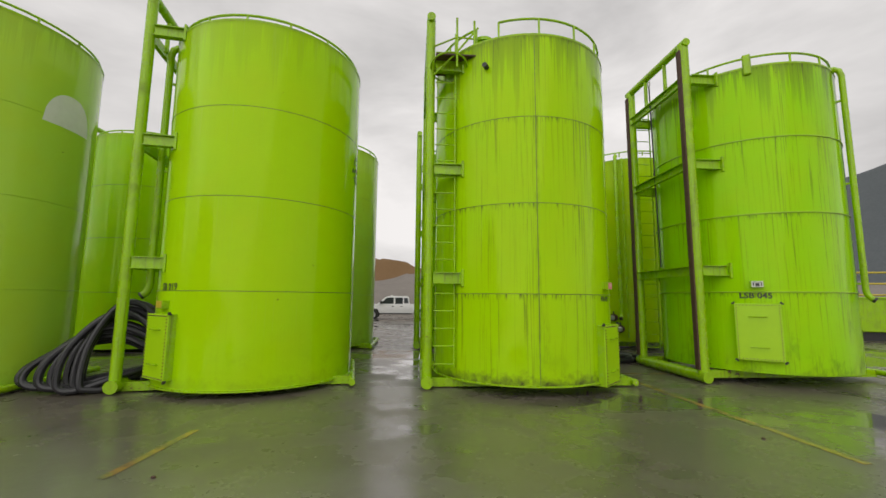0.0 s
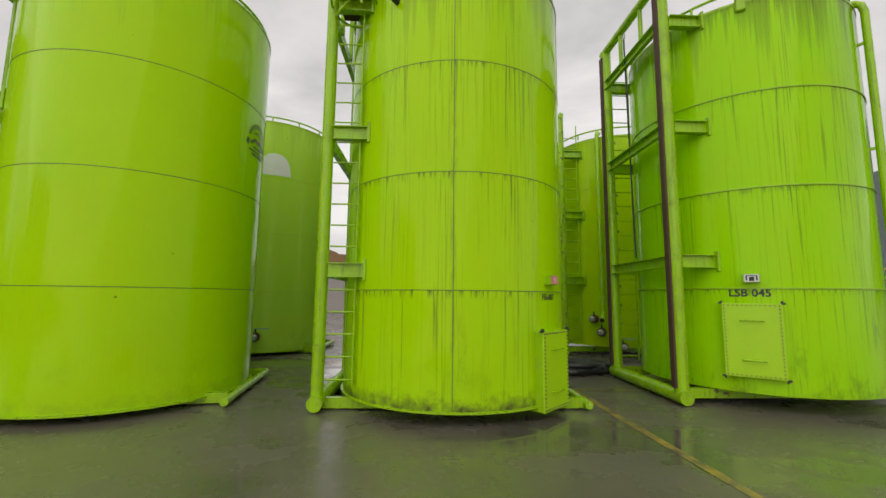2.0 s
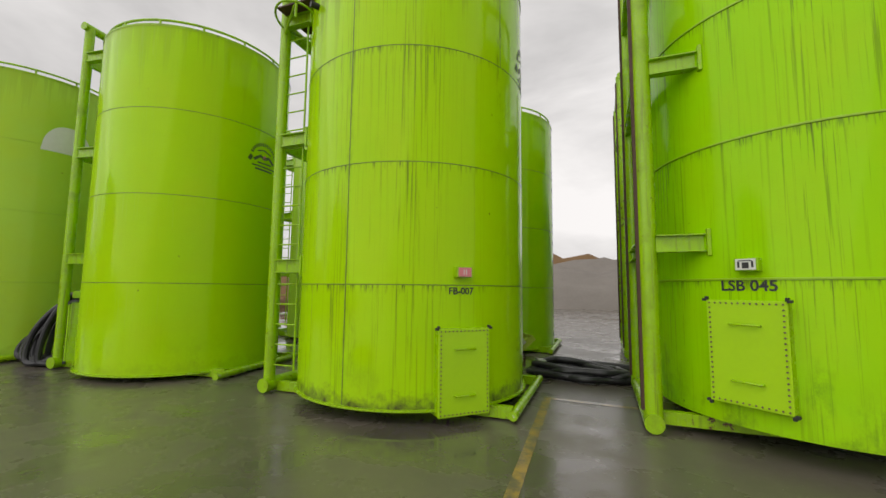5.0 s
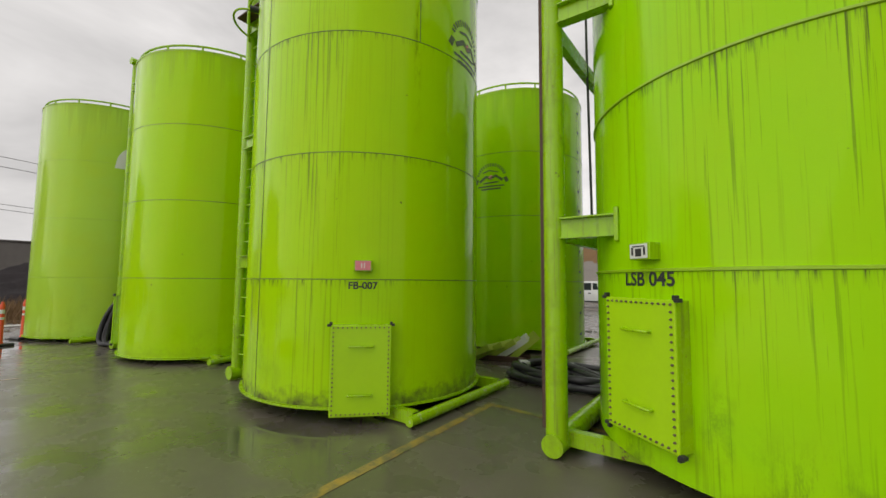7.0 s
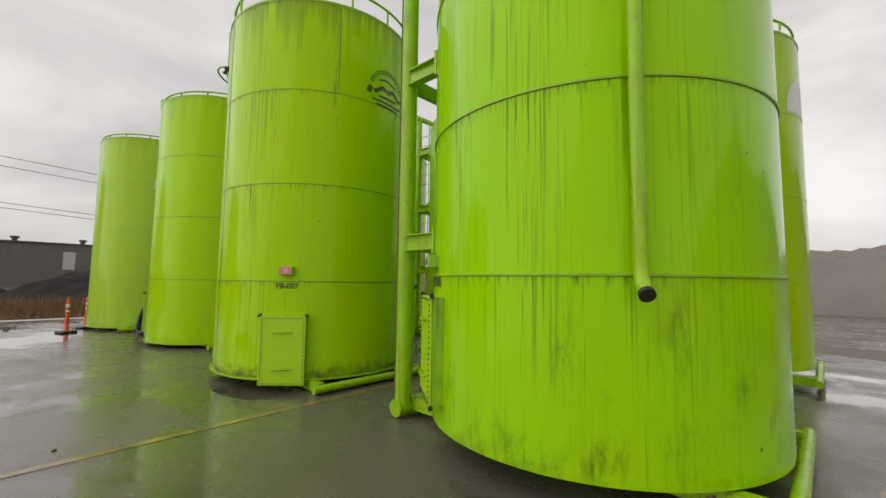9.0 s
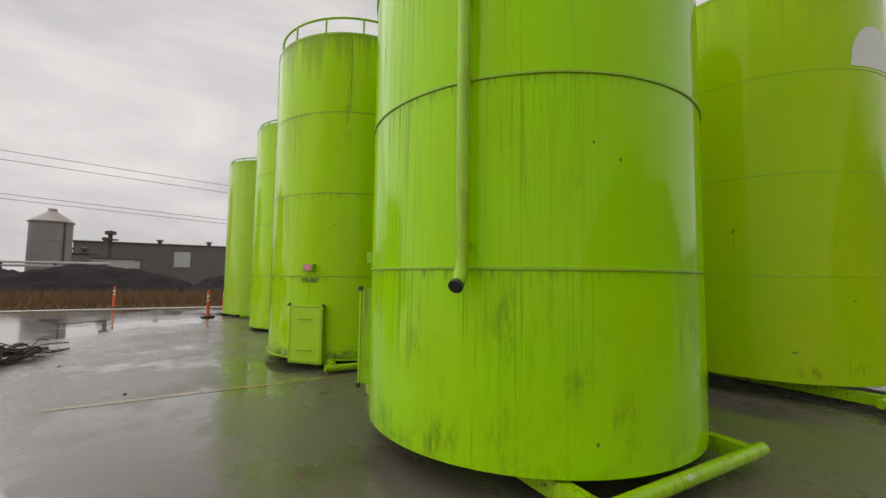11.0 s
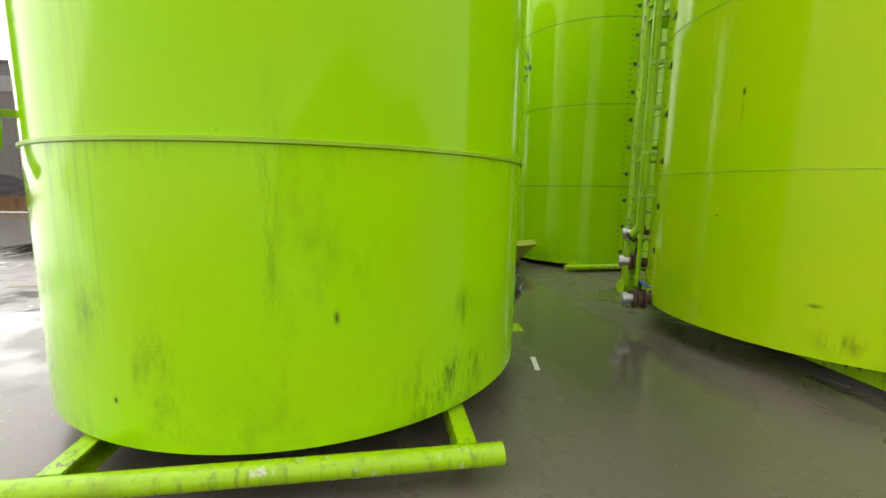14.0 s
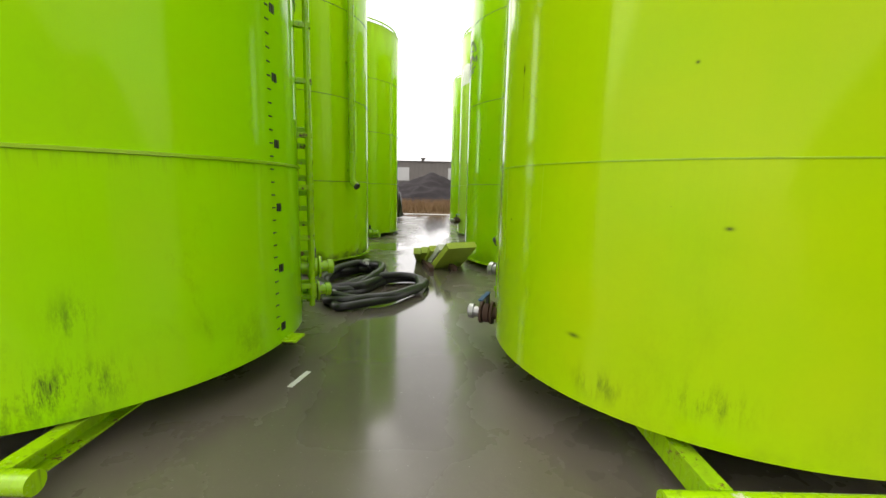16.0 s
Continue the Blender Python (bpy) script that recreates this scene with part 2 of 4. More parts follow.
M_BLACK = simple("black_paint", (0.012, 0.012, 0.012), (0.03, 0.03, 0.028), 0.5, 20)
M_RUBBER = simple("black_rubber_hose", (0.008, 0.008, 0.009), (0.024, 0.024, 0.026), 0.34, 9)
M_FADED = simple("faded_black_print", (0.02, 0.03, 0.008), (0.10, 0.16, 0.01), 0.5, 9)
M_STEEL = simple("galvanised_steel", (0.55, 0.55, 0.54), (0.32, 0.31, 0.30), 0.4, 20, 0.8)
M_BOLT = simple("worn_bolt", (0.22, 0.19, 0.11), (0.08, 0.06, 0.04), 0.5, 30, 0.3)
M_WHITE = simple("white_paint", (0.74, 0.74, 0.70), (0.55, 0.57, 0.48), 0.4, 8)
M_PINK = simple("faded_red_label", (0.62, 0.10, 0.14), (0.70, 0.30, 0.32), 0.4, 30)
M_BLUE = simple("blue_handle_paint", (0.03, 0.10, 0.35), (0.02, 0.05, 0.2), 0.4, 15)
M_ORANGE = simple("orange_plastic", (0.80, 0.10, 0.03), (0.65, 0.07, 0.02), 0.45, 8)
M_YELRAIL = simple("yellow_paint", (0.55, 0.42, 0.02), (0.40, 0.30, 0.03), 0.5, 8)


def wet_ground():
    n = Nodes("wet_concrete_yard")
    big = n.noise(0.16, 4, 0.55)
    mid = n.noise(1.1, 5, 0.6)
    fine = n.noise(38.0, 4, 0.7)
    col = n.mix(mid, (0.088, 0.073, 0.058), (0.132, 0.111, 0.089))
    col = n.mix(n.ramp(n.noise(0.5, 6, 0.65), ((0.45, 0.0), (0.7, 0.7))), col, (0.085, 0.074, 0.058))
    col = n.mix(n.ramp(fine, ((0.6, 0.0), (0.75, 0.5))), col, (0.17, 0.155, 0.13))
    puddle = n.ramp(n.math("ADD", n.math("MULTIPLY", big, 0.65), n.math("MULTIPLY", n.noise(0.75, 5, 0.6), 0.35)), ((0.508, 0.0), (0.565, 1.0)))
    gx, gy, gz = n.sep()
    wob = n.math("MULTIPLY", n.math("SUBTRACT", n.noise(0.6, 5, 0.6), 0.5), 3.2)
    aisle = n.ramp(n.math("ADD", n.math("ABSOLUTE", n.math("SUBTRACT", gy, 11.35)), n.math("MULTIPLY", wob, 0.35)), ((0.4, 0.78), (0.8, 0.0)))
    aisle = n.math("MULTIPLY", aisle, n.ramp(n.math("DIVIDE", gx, 12.0), ((0.70, 1.0), (0.80, 0.0))))
    # open side of the yard: mask for standing water and for painted sky sheen
    wet_sheen = n.ramp(n.math("DIVIDE", n.math("ADD", n.math("ADD", n.math("MULTIPLY", gx, 0.35), gy), n.math("MULTIPLY", wob, 1.2)), 8.0), ((0.1, 1.0), (0.5, 0.0)))
    puddle = n.math("MAXIMUM", puddle, n.math("MAXIMUM", aisle, n.math("MULTIPLY", wet_sheen, 0.75)))
    # the sky's sheen on the wet film, painted as a paler concrete colour
    col = n.mix(n.math("MULTIPLY", wet_sheen, 0.6), col, n.mix(n.noise(0.9, 5, 0.65), (0.24, 0.225, 0.21), (0.42, 0.40, 0.38)))
    fleck = n.ramp(n.noise(55.0, 2, 0.5), ((0.72, 0.0), (0.76, 0.8)))
    col = n.mix(fleck, col, (0.42, 0.40, 0.36))
    col = n.mix(n.math("MULTIPLY", puddle, 0.35), col, (0.035, 0.032, 0.028))
    dry = n.math("SUBTRACT", 1.0, puddle)
    rough = n.math("ADD", n.math("MULTIPLY", dry, n.math("ADD", n.math("MULTIPLY", mid, 0.25), 0.36)), 0.06)
    h = n.math("MULTIPLY", n.math("ADD", n.math("MULTIPLY", fine, 0.5), n.noise(9.0, 5, 0.65)), n.math("SUBTRACT", 1.04, puddle))
    n.bump(h, 0.30, 0.008)
    n.bsdf.inputs["Coat Weight"].default_value = 1.0
    n.put(n.bsdf.inputs["Coat IOR"], n.math("ADD", n.math("MULTIPLY", n.ramp(n.math("DIVIDE", n.math("ADD", gy, wob), 8.0), ((0.5, 1.0), (0.78, 0.0))), 0.3), 1.42))
    film = n.math("MULTIPLY", dry, n.math("ADD", n.math("MULTIPLY", n.ramp(n.noise(0.8, 6, 0.65), ((0.46, 0.0), (0.62, 1.0))), 0.16), 0.22))
    n.put(n.bsdf.inputs["Coat Roughness"], n.math("ADD", film, 0.03))
    return n.done(col, rough, 0.0, 0.12)


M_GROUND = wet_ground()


# ---- mesh helpers ----
def mesh_of(name, bm, mat, smooth=None):
    me = bpy.data.meshes.new(name)
    bmesh.ops.recalc_face_normals(bm, faces=bm.faces)
    bm.to_mesh(me)
    bm.free()
    me.materials.append(mat)
    if smooth:
        me.shade_smooth()
        me.set_sharp_from_angle(angle=radians(smooth))
    return me


def thing(name, label, category, m=None, group="", kind=""):
    ob = new(name)
    ob.empty_display_size = 0.2
    if m is not None:
        ob.matrix_world = m
    return tagged(ob, label, category, group, kind)


def part(name, bm, mat, parent, label="", smooth=35, m=None):
    """Links a bmesh, or a shared mesh, as one mesh object under a thing or a part."""
    me = bm if isinstance(bm, bpy.types.Mesh) else mesh_of(name, bm, mat, smooth)
    ob = new(name, me)
    ob.parent = parent
    if m is not None:
        ob.matrix_basis = m
    if label:
        ob["label"] = label
    return ob


def single(name, bm, mat, label, category, group="", kind="", m=None, smooth=35):
    ob = new(name, bm if isinstance(bm, bpy.types.Mesh) else mesh_of(name, bm, mat, smooth))
    if m is not None:
        ob.matrix_world = m
    return tagged(ob, label, category, group, kind)


def box(bm, x0, y0, z0, x1, y1, z1, m=None, bev=0.0):
    r = bmesh.ops.create_cube(bm, size=1)
    vs = r["verts"]
    for v in vs:
        v.co = Vector(((x0 + x1) / 2 + v.co.x * (x1 - x0), (y0 + y1) / 2 + v.co.y * (y1 - y0), (z0 + z1) / 2 + v.co.z * (z1 - z0)))
    if bev:
        es = list({e for v in vs for e in v.link_edges})
        out = bmesh.ops.bevel(bm, geom=es, offset=bev, segments=1, affect="EDGES", profile=0.5)
        vs = list({v for f in out["faces"] for v in f.verts} | {v for v in vs if v.is_valid})
    if m is not None:
        bmesh.ops.transform(bm, matrix=m, verts=vs)
    return bm


def B(*a, **k):
    return box(bmesh.new(), *a, **k)


def tube(bm, pts, r, seg=14, caps=True, closed=False):
    """A round pipe along a line of points."""
    pts = [Vector(p) for p in pts]
    n = len(pts)
    rings, up = [], None
    for i, p in enumerate(pts):
        a = pts[(i - 1) % n] if closed or i else p
        b = pts[(i + 1) % n] if closed or i < n - 1 else p
        d = (b - a).normalized()
        if up is None:
            up = d.orthogonal().normalized()
        up = (up - d * up.dot(d)).normalized()
        side = d.cross(up)
        rings.append([bm.verts.new(p + r * (up * math.cos(2 * math.pi * k / seg) + side * math.sin(2 * math.pi * k / seg))) for k in range(seg)])
    for i in range(n if closed else n - 1):
        a, b = rings[i], rings[(i + 1) % n]
        for k in range(seg):
            bm.faces.new((a[k], a[(k + 1) % seg], b[(k + 1) % seg], b[k]))
    if caps and not closed:
        bm.faces.new(rings[0][::-1])
        bm.faces.new(rings[-1])
    return bm


def T(pts, r, seg=14, **k):
    return tube(bmesh.new(), pts, r, seg, **k)


def lathe(bm, profile, seg=96, a0=0.0, a1=2 * math.pi):
    """Turns (radius, height) pairs round the z axis."""
    full = abs(a1 - a0 - 2 * math.pi) < 1e-6
    steps = seg if full else seg + 1
    rings = [[bm.verts.new((r * math.cos(a0 + (a1 - a0) * k / seg), r * math.sin(a0 + (a1 - a0) * k / seg), z)) for k in range(steps)] for r, z in profile]
    for a, b in zip(rings, rings[1:]):
        for k in range(seg):
            j = (k + 1) % steps
            bm.faces.new((a[k], a[j], b[j], b[k]))
    return bm


def text_mesh(body, size, mat, bend_r=None, name="lettering"):
    """Flat letters in the xz plane facing -y, or bent round a drum of radius bend_r about the z axis (centred at angle 0, facing out)."""
    cu = bpy.data.curves.new("text_tmp", "FONT")
    cu.body, cu.size, cu.align_x, cu.align_y, cu.offset = body, size, "CENTER", "CENTER", size * 0.025
    cu.resolution_u = 3
    ob = new("text_tmp", cu)
    dg = bpy.context.evaluated_depsgraph_get()
    me = bpy.data.meshes.new_from_object(ob.evaluated_get(dg))
    bpy.data.objects.remove(ob)
    bpy.data.curves.remove(cu)
    me.name = name
    for v in me.vertices:
        x, y = v.co.x, v.co.y
        if bend_r:
            a = x / bend_r
            v.co = Vector((bend_r * math.cos(a), bend_r * math.sin(a), y))
        else:
            v.co = Vector((x, 0, y))
    me.materials.clear()
    me.materials.append(mat)
    return me


# ---- ground and markings ----
def uneven_ground():
    bm = bmesh.new()
    xs = [-900, -400, -150, -60] + [v * 2.0 for v in range(-15, 16)] + [60, 150, 400, 900]
    g = [[bm.verts.new((x, y, 0.0)) for x in xs] for y in xs]
    for i in range(len(xs) - 1):
        for j in range(len(xs) - 1):
            bm.faces.new((g[i][j], g[i][j + 1], g[i + 1][j + 1], g[i + 1][j]))
    return bm


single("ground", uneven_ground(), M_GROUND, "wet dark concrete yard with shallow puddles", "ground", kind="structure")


def worn_line():
    n = Nodes("worn_yellow_line")
    wear = n.ramp(n.noise(5.0, 6, 0.7), ((0.38, 0.0), (0.60, 1.0)))
    col = n.mix(wear, (0.36, 0.225, 0.05), (0.12, 0.095, 0.065))
    n.bsdf.inputs["Coat Weight"].default_value = 1.0
    n.bsdf.inputs["Coat IOR"].default_value = 1.45
    n.put(n.bsdf.inputs["Coat Roughness"], n.math("ADD", n.math("MULTIPLY", n.noise(0.8, 6, 0.65), 0.2), 0.02))
    return n.done(col, n.math("ADD", n.math("MULTIPLY", n.noise(3.0), 0.25), 0.35), 0.0, 0.2)


M_LINE = worn_line()


def ground_strip(name, pts, width, mat, label, h=0.004):
    bm = bmesh.new()
    pts = [Vector((*p, 0)) for p in pts]
    prev = None
    n = 40
    for i in range(n + 1):
        u = i / n * (len(pts) - 1)
        k = min(int(u), len(pts) - 2)
        p = pts[k].lerp(pts[k + 1], u - k)
        d = (pts[k + 1] - pts[k]).normalized()
        s = Vector((-d.y, d.x, 0)) * width / 2
        wob = 0.006 * noise.noise(p * 3.0)
        a, b = bm.verts.new(p + s * (1 + wob * 9) + Vector((0, 0, h))), bm.verts.new(p - s * (1 - wob * 9) + Vector((0, 0, h)))
        if prev:
            bm.faces.new((prev[0], a, b, prev[1]))
        prev = (a, b)
    return single(name, bm, mat, label, "marking", kind="structure")


ground_strip("line_marking", [(4.41, 3.85), (4.33, 6.0), (4.25, 8.72)], 0.11, M_LINE, "worn yellow painted line on wet concrete")
ground_strip("line_marking", [(4.32, 8.66), (5.9, 8.55)], 0.10, M_LINE, "worn yellow painted line on wet concrete")
ground_strip("line_marking", [(-2.62, 3.9), (-2.5, 5.2)], 0.09, M_LINE, "worn yellow painted line on wet concrete")
ground_strip("line_marking", [(9.6, 7.2), (9.75, 9.2)], 0.10, M_LINE, "worn yellow painted line on wet concrete")




# ---- tanks ----
COURSE, FOOT, TOP = 1.53, 0.11, 6.23
POLE_X, POLE_Y = -1.92, 1.04
CACHE = {}


def shared(key, make):
    if key not in CACHE:
        CACHE[key] = make()
    return CACHE[key]


def polar(a, r, z):
    return (r * math.cos(radians(a)), r * math.sin(radians(a)), z)


def at_angle(a, r=0.0, z=0.0):
    """A frame at angle a on the drum: x points out, y round it, z up."""
    return Matrix.Translation(polar(a, r, z)) @ pose(0, 0, 0, 0, 0, a)


def shell_mesh(mat, foot, course, lift=0.0):
    top = foot + 4 * course
    bm = lathe(bmesh.new(), [(0.001, foot + lift + 0.01), (R - 0.02, foot + lift + 0.01), (R, foot + lift), (R, foot + course), (R, foot + 2 * course), (R, foot + 3 * course), (R, top), (R - 0.012, top)], 120)
    return mesh_of("shell", bm, mat, 40)


def seam_mesh(mat, h=0.014, proud=0.007):
    return mesh_of("weld_seam", lathe(bmesh.new(), [(R - 0.002, -h), (R + proud, -h * 0.6), (R + proud, h * 0.6), (R - 0.002, h)], 96), mat, 60)


def roof_mesh():
    return mesh_of("roof", lathe(bmesh.new(), [(R + 0.008, TOP - 0.03), (R + 0.008, TOP + 0.01), (R - 0.02, TOP + 0.014), (0.4, TOP + 0.16), (0.001, TOP + 0.17)], 72), M_FRAME, 30)


def beam_i(bm, a, b, h=0.2, w=0.12, t=0.014):
    """A rolled I-section from a to b, upright."""
    a, b = Vector(a), Vector(b)
    d = b - a
    m = Matrix.Translation(a) @ d.to_track_quat("X", "Z").to_matrix().to_4x4()
    ln = d.length
    box(bm, 0, -t / 2, -h / 2 + t, ln, t / 2, h / 2 - t, m)
    box(bm, 0, -w / 2, -h / 2, ln, w / 2, -h / 2 + t, m)
    box(bm, 0, -w / 2, h / 2 - t, ln, w / 2, h / 2, m)
    return bm


def chan(bm, a, b, h=0.2, w=0.08, t=0.014):
    """A C-section from a to b with its back at the line."""
    a, b = Vector(a), Vector(b)
    d = b - a
    m = Matrix.Translation(a) @ d.to_track_quat("X", "Z").to_matrix().to_4x4()
    ln = d.length
    box(bm, 0, 0, -h / 2 + t, ln, t, h / 2 - t, m)
    box(bm, 0, 0, -h / 2, ln, w, -h / 2 + t, m)
    box(bm, 0, 0, h / 2 - t, ln, w, h / 2, m)
    return bm


POLE_TOP = 6.88


def steel_frame(tank, mat, ladder_side=-1, web=True, levels=(2.05, 3.92, 5.72), skid=(1.78, 0.165, -1.2, 1.2), beam_z=0.115, pole_r=0.115):
    skid_x, skid_z, skid_a, skid_b = skid
    wall_x = -math.sqrt(R * R - POLE_Y ** 2)
    for s in (-1, 1):
        y = s * POLE_Y
        pole = part("pole", shared(("pole", mat.name, pole_r), lambda: mesh_of("pole", T([(0, 0, 0.10), (0, 0, POLE_TOP)], pole_r, 20), mat, 35)), mat, tank, m=pose(POLE_X, y, 0))
        if web and pole_r > 0.09:
            part("web_plate", shared("web", lambda: mesh_of("web_plate", B(-0.122, -0.055, 0.25, -0.07, 0.055, POLE_TOP - 0.15, bev=0.003), M_RUST, None)), M_RUST, pole, "rusty edge plate")
        for z in levels:
            part("bracket", shared(("brk", s, z), lambda: mesh_of("bracket", beam_i(bmesh.new(), (POLE_X + 0.09, y * 1.05, z), (wall_x + 0.1, y * 1.05, z)), M_FRAME, None)), M_FRAME, tank)
            part("gusset", shared(("gus", s, z), lambda: mesh_of("gusset", B(wall_x + 0.06, y * 1.05 - 0.09, z - 0.15, wall_x + 0.10, y * 1.05 + 0.09, z + 0.15, bev=0.004), M_FRAME, None)), M_FRAME, tank)
        part("base_beam", shared(("bb", s, beam_z, skid_x), lambda: mesh_of("base_beam", chan(bmesh.new(), (POLE_X, y * 0.93, beam_z), (skid_x - 0.03, y * 0.93, beam_z), 0.14, 0.10), M_RUSTY, None)), M_RUSTY, tank)
    for z in levels:
        part("cross_beam", shared(("xb", z, mat.name), lambda: mesh_of("cross_beam", chan(bmesh.new(), (POLE_X, -POLE_Y, z), (POLE_X, POLE_Y, z), 0.18, 0.08), mat, None)), mat, tank)
    for z, nm in ((0.12, "base_pipe"), (POLE_TOP, "top_pipe")):
        part(nm, shared((nm,), lambda: mesh_of(nm, T([(POLE_X, -POLE_Y - 0.13, z), (POLE_X, POLE_Y + 0.13, z)], 0.105 if z < 1 else 0.08, 20), M_FRAME, 35)), M_FRAME, tank)
    for y in (-0.4, 0.35):
        part("rail_post", shared(("rp", y, levels[2]), lambda: mesh_of("rail_post", T([(POLE_X, y, levels[2]), (POLE_X, y, POLE_TOP)], 0.04, 10), M_FRAME, 35)), M_FRAME, tank)
    part("skid_pipe", shared(("skid", skid), lambda: mesh_of("skid_pipe", T([(skid_x, skid_a, skid_z), (skid_x, skid_b, skid_z)], 0.058, 24), M_SCUFF, 35)), M_SCUFF, tank, "lime skid pipe with scraped paint")
    # ladder between a pole and the shell
    y = ladder_side * (POLE_Y + 0.02)
    ladder = part("ladder", shared(("lad", ladder_side), lambda: mesh_of("ladder", T([(POLE_X + 0.47, y, 0.35), (POLE_X + 0.47, y, 6.6)], 0.016, 8), M_FRAME, 35)), M_FRAME, tank)
    rung = shared("rung", lambda: mesh_of("rung", T([(POLE_X + 0.10, 0, 0), (POLE_X + 0.48, 0, 0)], 0.012, 8), M_FRAME, 35))
    for i in range(20):
        part("rung", rung, M_FRAME, ladder, m=pose(0, y, 0.42 + i * 0.305))


def guard_rail(tank, a0, a1, h=0.30, step=24):
    rail = part("guard_rail", T([polar(a0 + (a1 - a0) * k / 48, R - 0.06, TOP + h) for k in range(49)], 0.022, 8), M_FRAME, tank)
    post = shared(("gp", h), lambda: mesh_of("rail_post", T([(R - 0.06, 0, TOP - 0.02), (R - 0.06, 0, TOP + h)], 0.02, 8), M_FRAME, 35))
    n = max(2, round((a1 - a0) / step))
    for i in range(n + 1):
        part("rail_post", post, M_FRAME, rail, m=pose(0, 0, 0, 0, 0, a0 + (a1 - a0) * i / n))


def fill_pipe(tank, a, z0=1.62, r=0.06):
    """A filling pipe down the shell with an elbow that turns out at its foot."""
    d = R + 0.11
    pts = [(d + 0.10, 0, z0 - 0.06), (d + 0.065, 0, z0 - 0.035), (d + 0.03, 0, z0 + 0.01), (d + 0.008, 0, z0 + 0.07), (d, 0, z0 + 0.16), (d, 0, TOP - 0.16), (d - 0.03, 0, TOP - 0.04), (d - 0.1, 0, TOP + 0.02), (d - 0.3, 0, TOP + 0.06)]
    key = ("fill", z0, r)
    p = part("fill_pipe", shared(key, lambda: mesh_of("fill_pipe", T(pts, r, 18), M_FRAME, 40)), M_FRAME, tank, m=pose(0, 0, 0, 0, 0, a))
    part("pipe_mouth", shared(("mouth", z0, r), lambda: mesh_of("pipe_mouth", T([(d + 0.095, 0, z0 - 0.0565), (d + 0.125, 0, z0 - 0.078)], r + 0.003, 18), M_BLACK, 40)), M_BLACK, p, "blackened open pipe end")
    for z in (z0 + 0.24, z0 + 2.2, z0 + 3.9):
        part("clip", shared(("clip", z), lambda: mesh_of("clip", B(R - 0.02, -0.02, z - 0.02, d, 0.02, z + 0.02, bev=0.003), M_FRAME, None)), M_FRAME, p)


def manway(tank, a, z0, w=0.68, h=1.02, rusty=False):
    m = at_angle(a, R, 0)
    door = part("manway_door", B(0.085, -w / 2, z0, 0.105, w / 2, z0 + h, bev=0.004), M_PANEL, tank, m=m)
    part("door_frame", manway_frame(w, h, z0), M_FRAME, door)
    bolt = shared("bolt", lambda: mesh_of("bolt", lathe(bmesh.new(), [(0.010, 0), (0.010, 0.008), (0.005, 0.009), (0.005, 0.018), (0.0005, 0.019)], 6), M_BOLT, None))
    face = Matrix.Rotation(radians(90), 4, "Y")
    spots = [(-w / 2 + 0.03 + i * (w - 0.06) / 12, z) for i in range(13) for z in (z0 + 0.03, z0 + h - 0.03)]
    spots += [(y, z0 + 0.03 + i * (h - 0.06) / 19) for i in range(1, 19) for y in (-w / 2 + 0.03, w / 2 - 0.03)]
    for y, z in spots:
        part("bolt", bolt, M_BOLT, door, m=Matrix.Translation((0.105, y, z)) @ face)
    for z in (z0 + 0.24, z0 + h - 0.24):
        part("handle", T([(0.10, -0.13, z), (0.145, -0.13, z), (0.15, -0.12, z), (0.15, 0.12, z), (0.145, 0.13, z), (0.10, 0.13, z)], 0.011, 8), M_FRAME, door)
    for y in (-1, 1):
        for z, s in ((z0 + h, 1), (z0, -1)):
            if z == z0 and not rusty:
                continue
            part("corner_lug", corner(y * w / 2, z, y, s), M_BLACK, door, "black corner lug")


def manway_frame(w, h, z0):
    bm = bmesh.new()
    for y0, y1, a, b in ((-w / 2 + 0.01, -w / 2 + 0.05, z0, z0 + h), (w / 2 - 0.05, w / 2 - 0.01, z0, z0 + h), (-w / 2 + 0.05, w / 2 - 0.05, z0, z0 + 0.05), (-w / 2 + 0.05, w / 2 - 0.05, z0 + h - 0.05, z0 + h)):
        box(bm, -0.16, y0, a + 0.004, 0.082, y1, b - 0.004)
    return bm


def corner(y, z, sy, sz):
    bm = bmesh.new()
    box(bm, 0.07, min(y, y + sy * 0.04), z - 0.014, 0.115, max(y, y + sy * 0.04), z + 0.014, bev=0.003)
    box(bm, 0.072, y - 0.014, min(z, z + sz * 0.035), 0.113, y + 0.014, max(z, z + sz * 0.035), bev=0.003)
    return bm


def sign_box(tank, a, z, mat, label, bars):
    m = at_angle(a, R, z)
    s = part("sign_box", B(-0.03, -0.105, -0.065, 0.10, 0.105, 0.065, bev=0.004), M_FRAME, tank, m=m)
    face = part("sign_face", B(0.101, -0.088, -0.055, 0.106, 0.088, 0.055, bev=0.002), mat, s, label)
    for y0, y1, z0, z1 in bars:
        part("print_bar", B(0.1062, y0, z0, 0.1076, y1, z1), M_BLACK if mat is M_WHITE else M_WHITE, face)


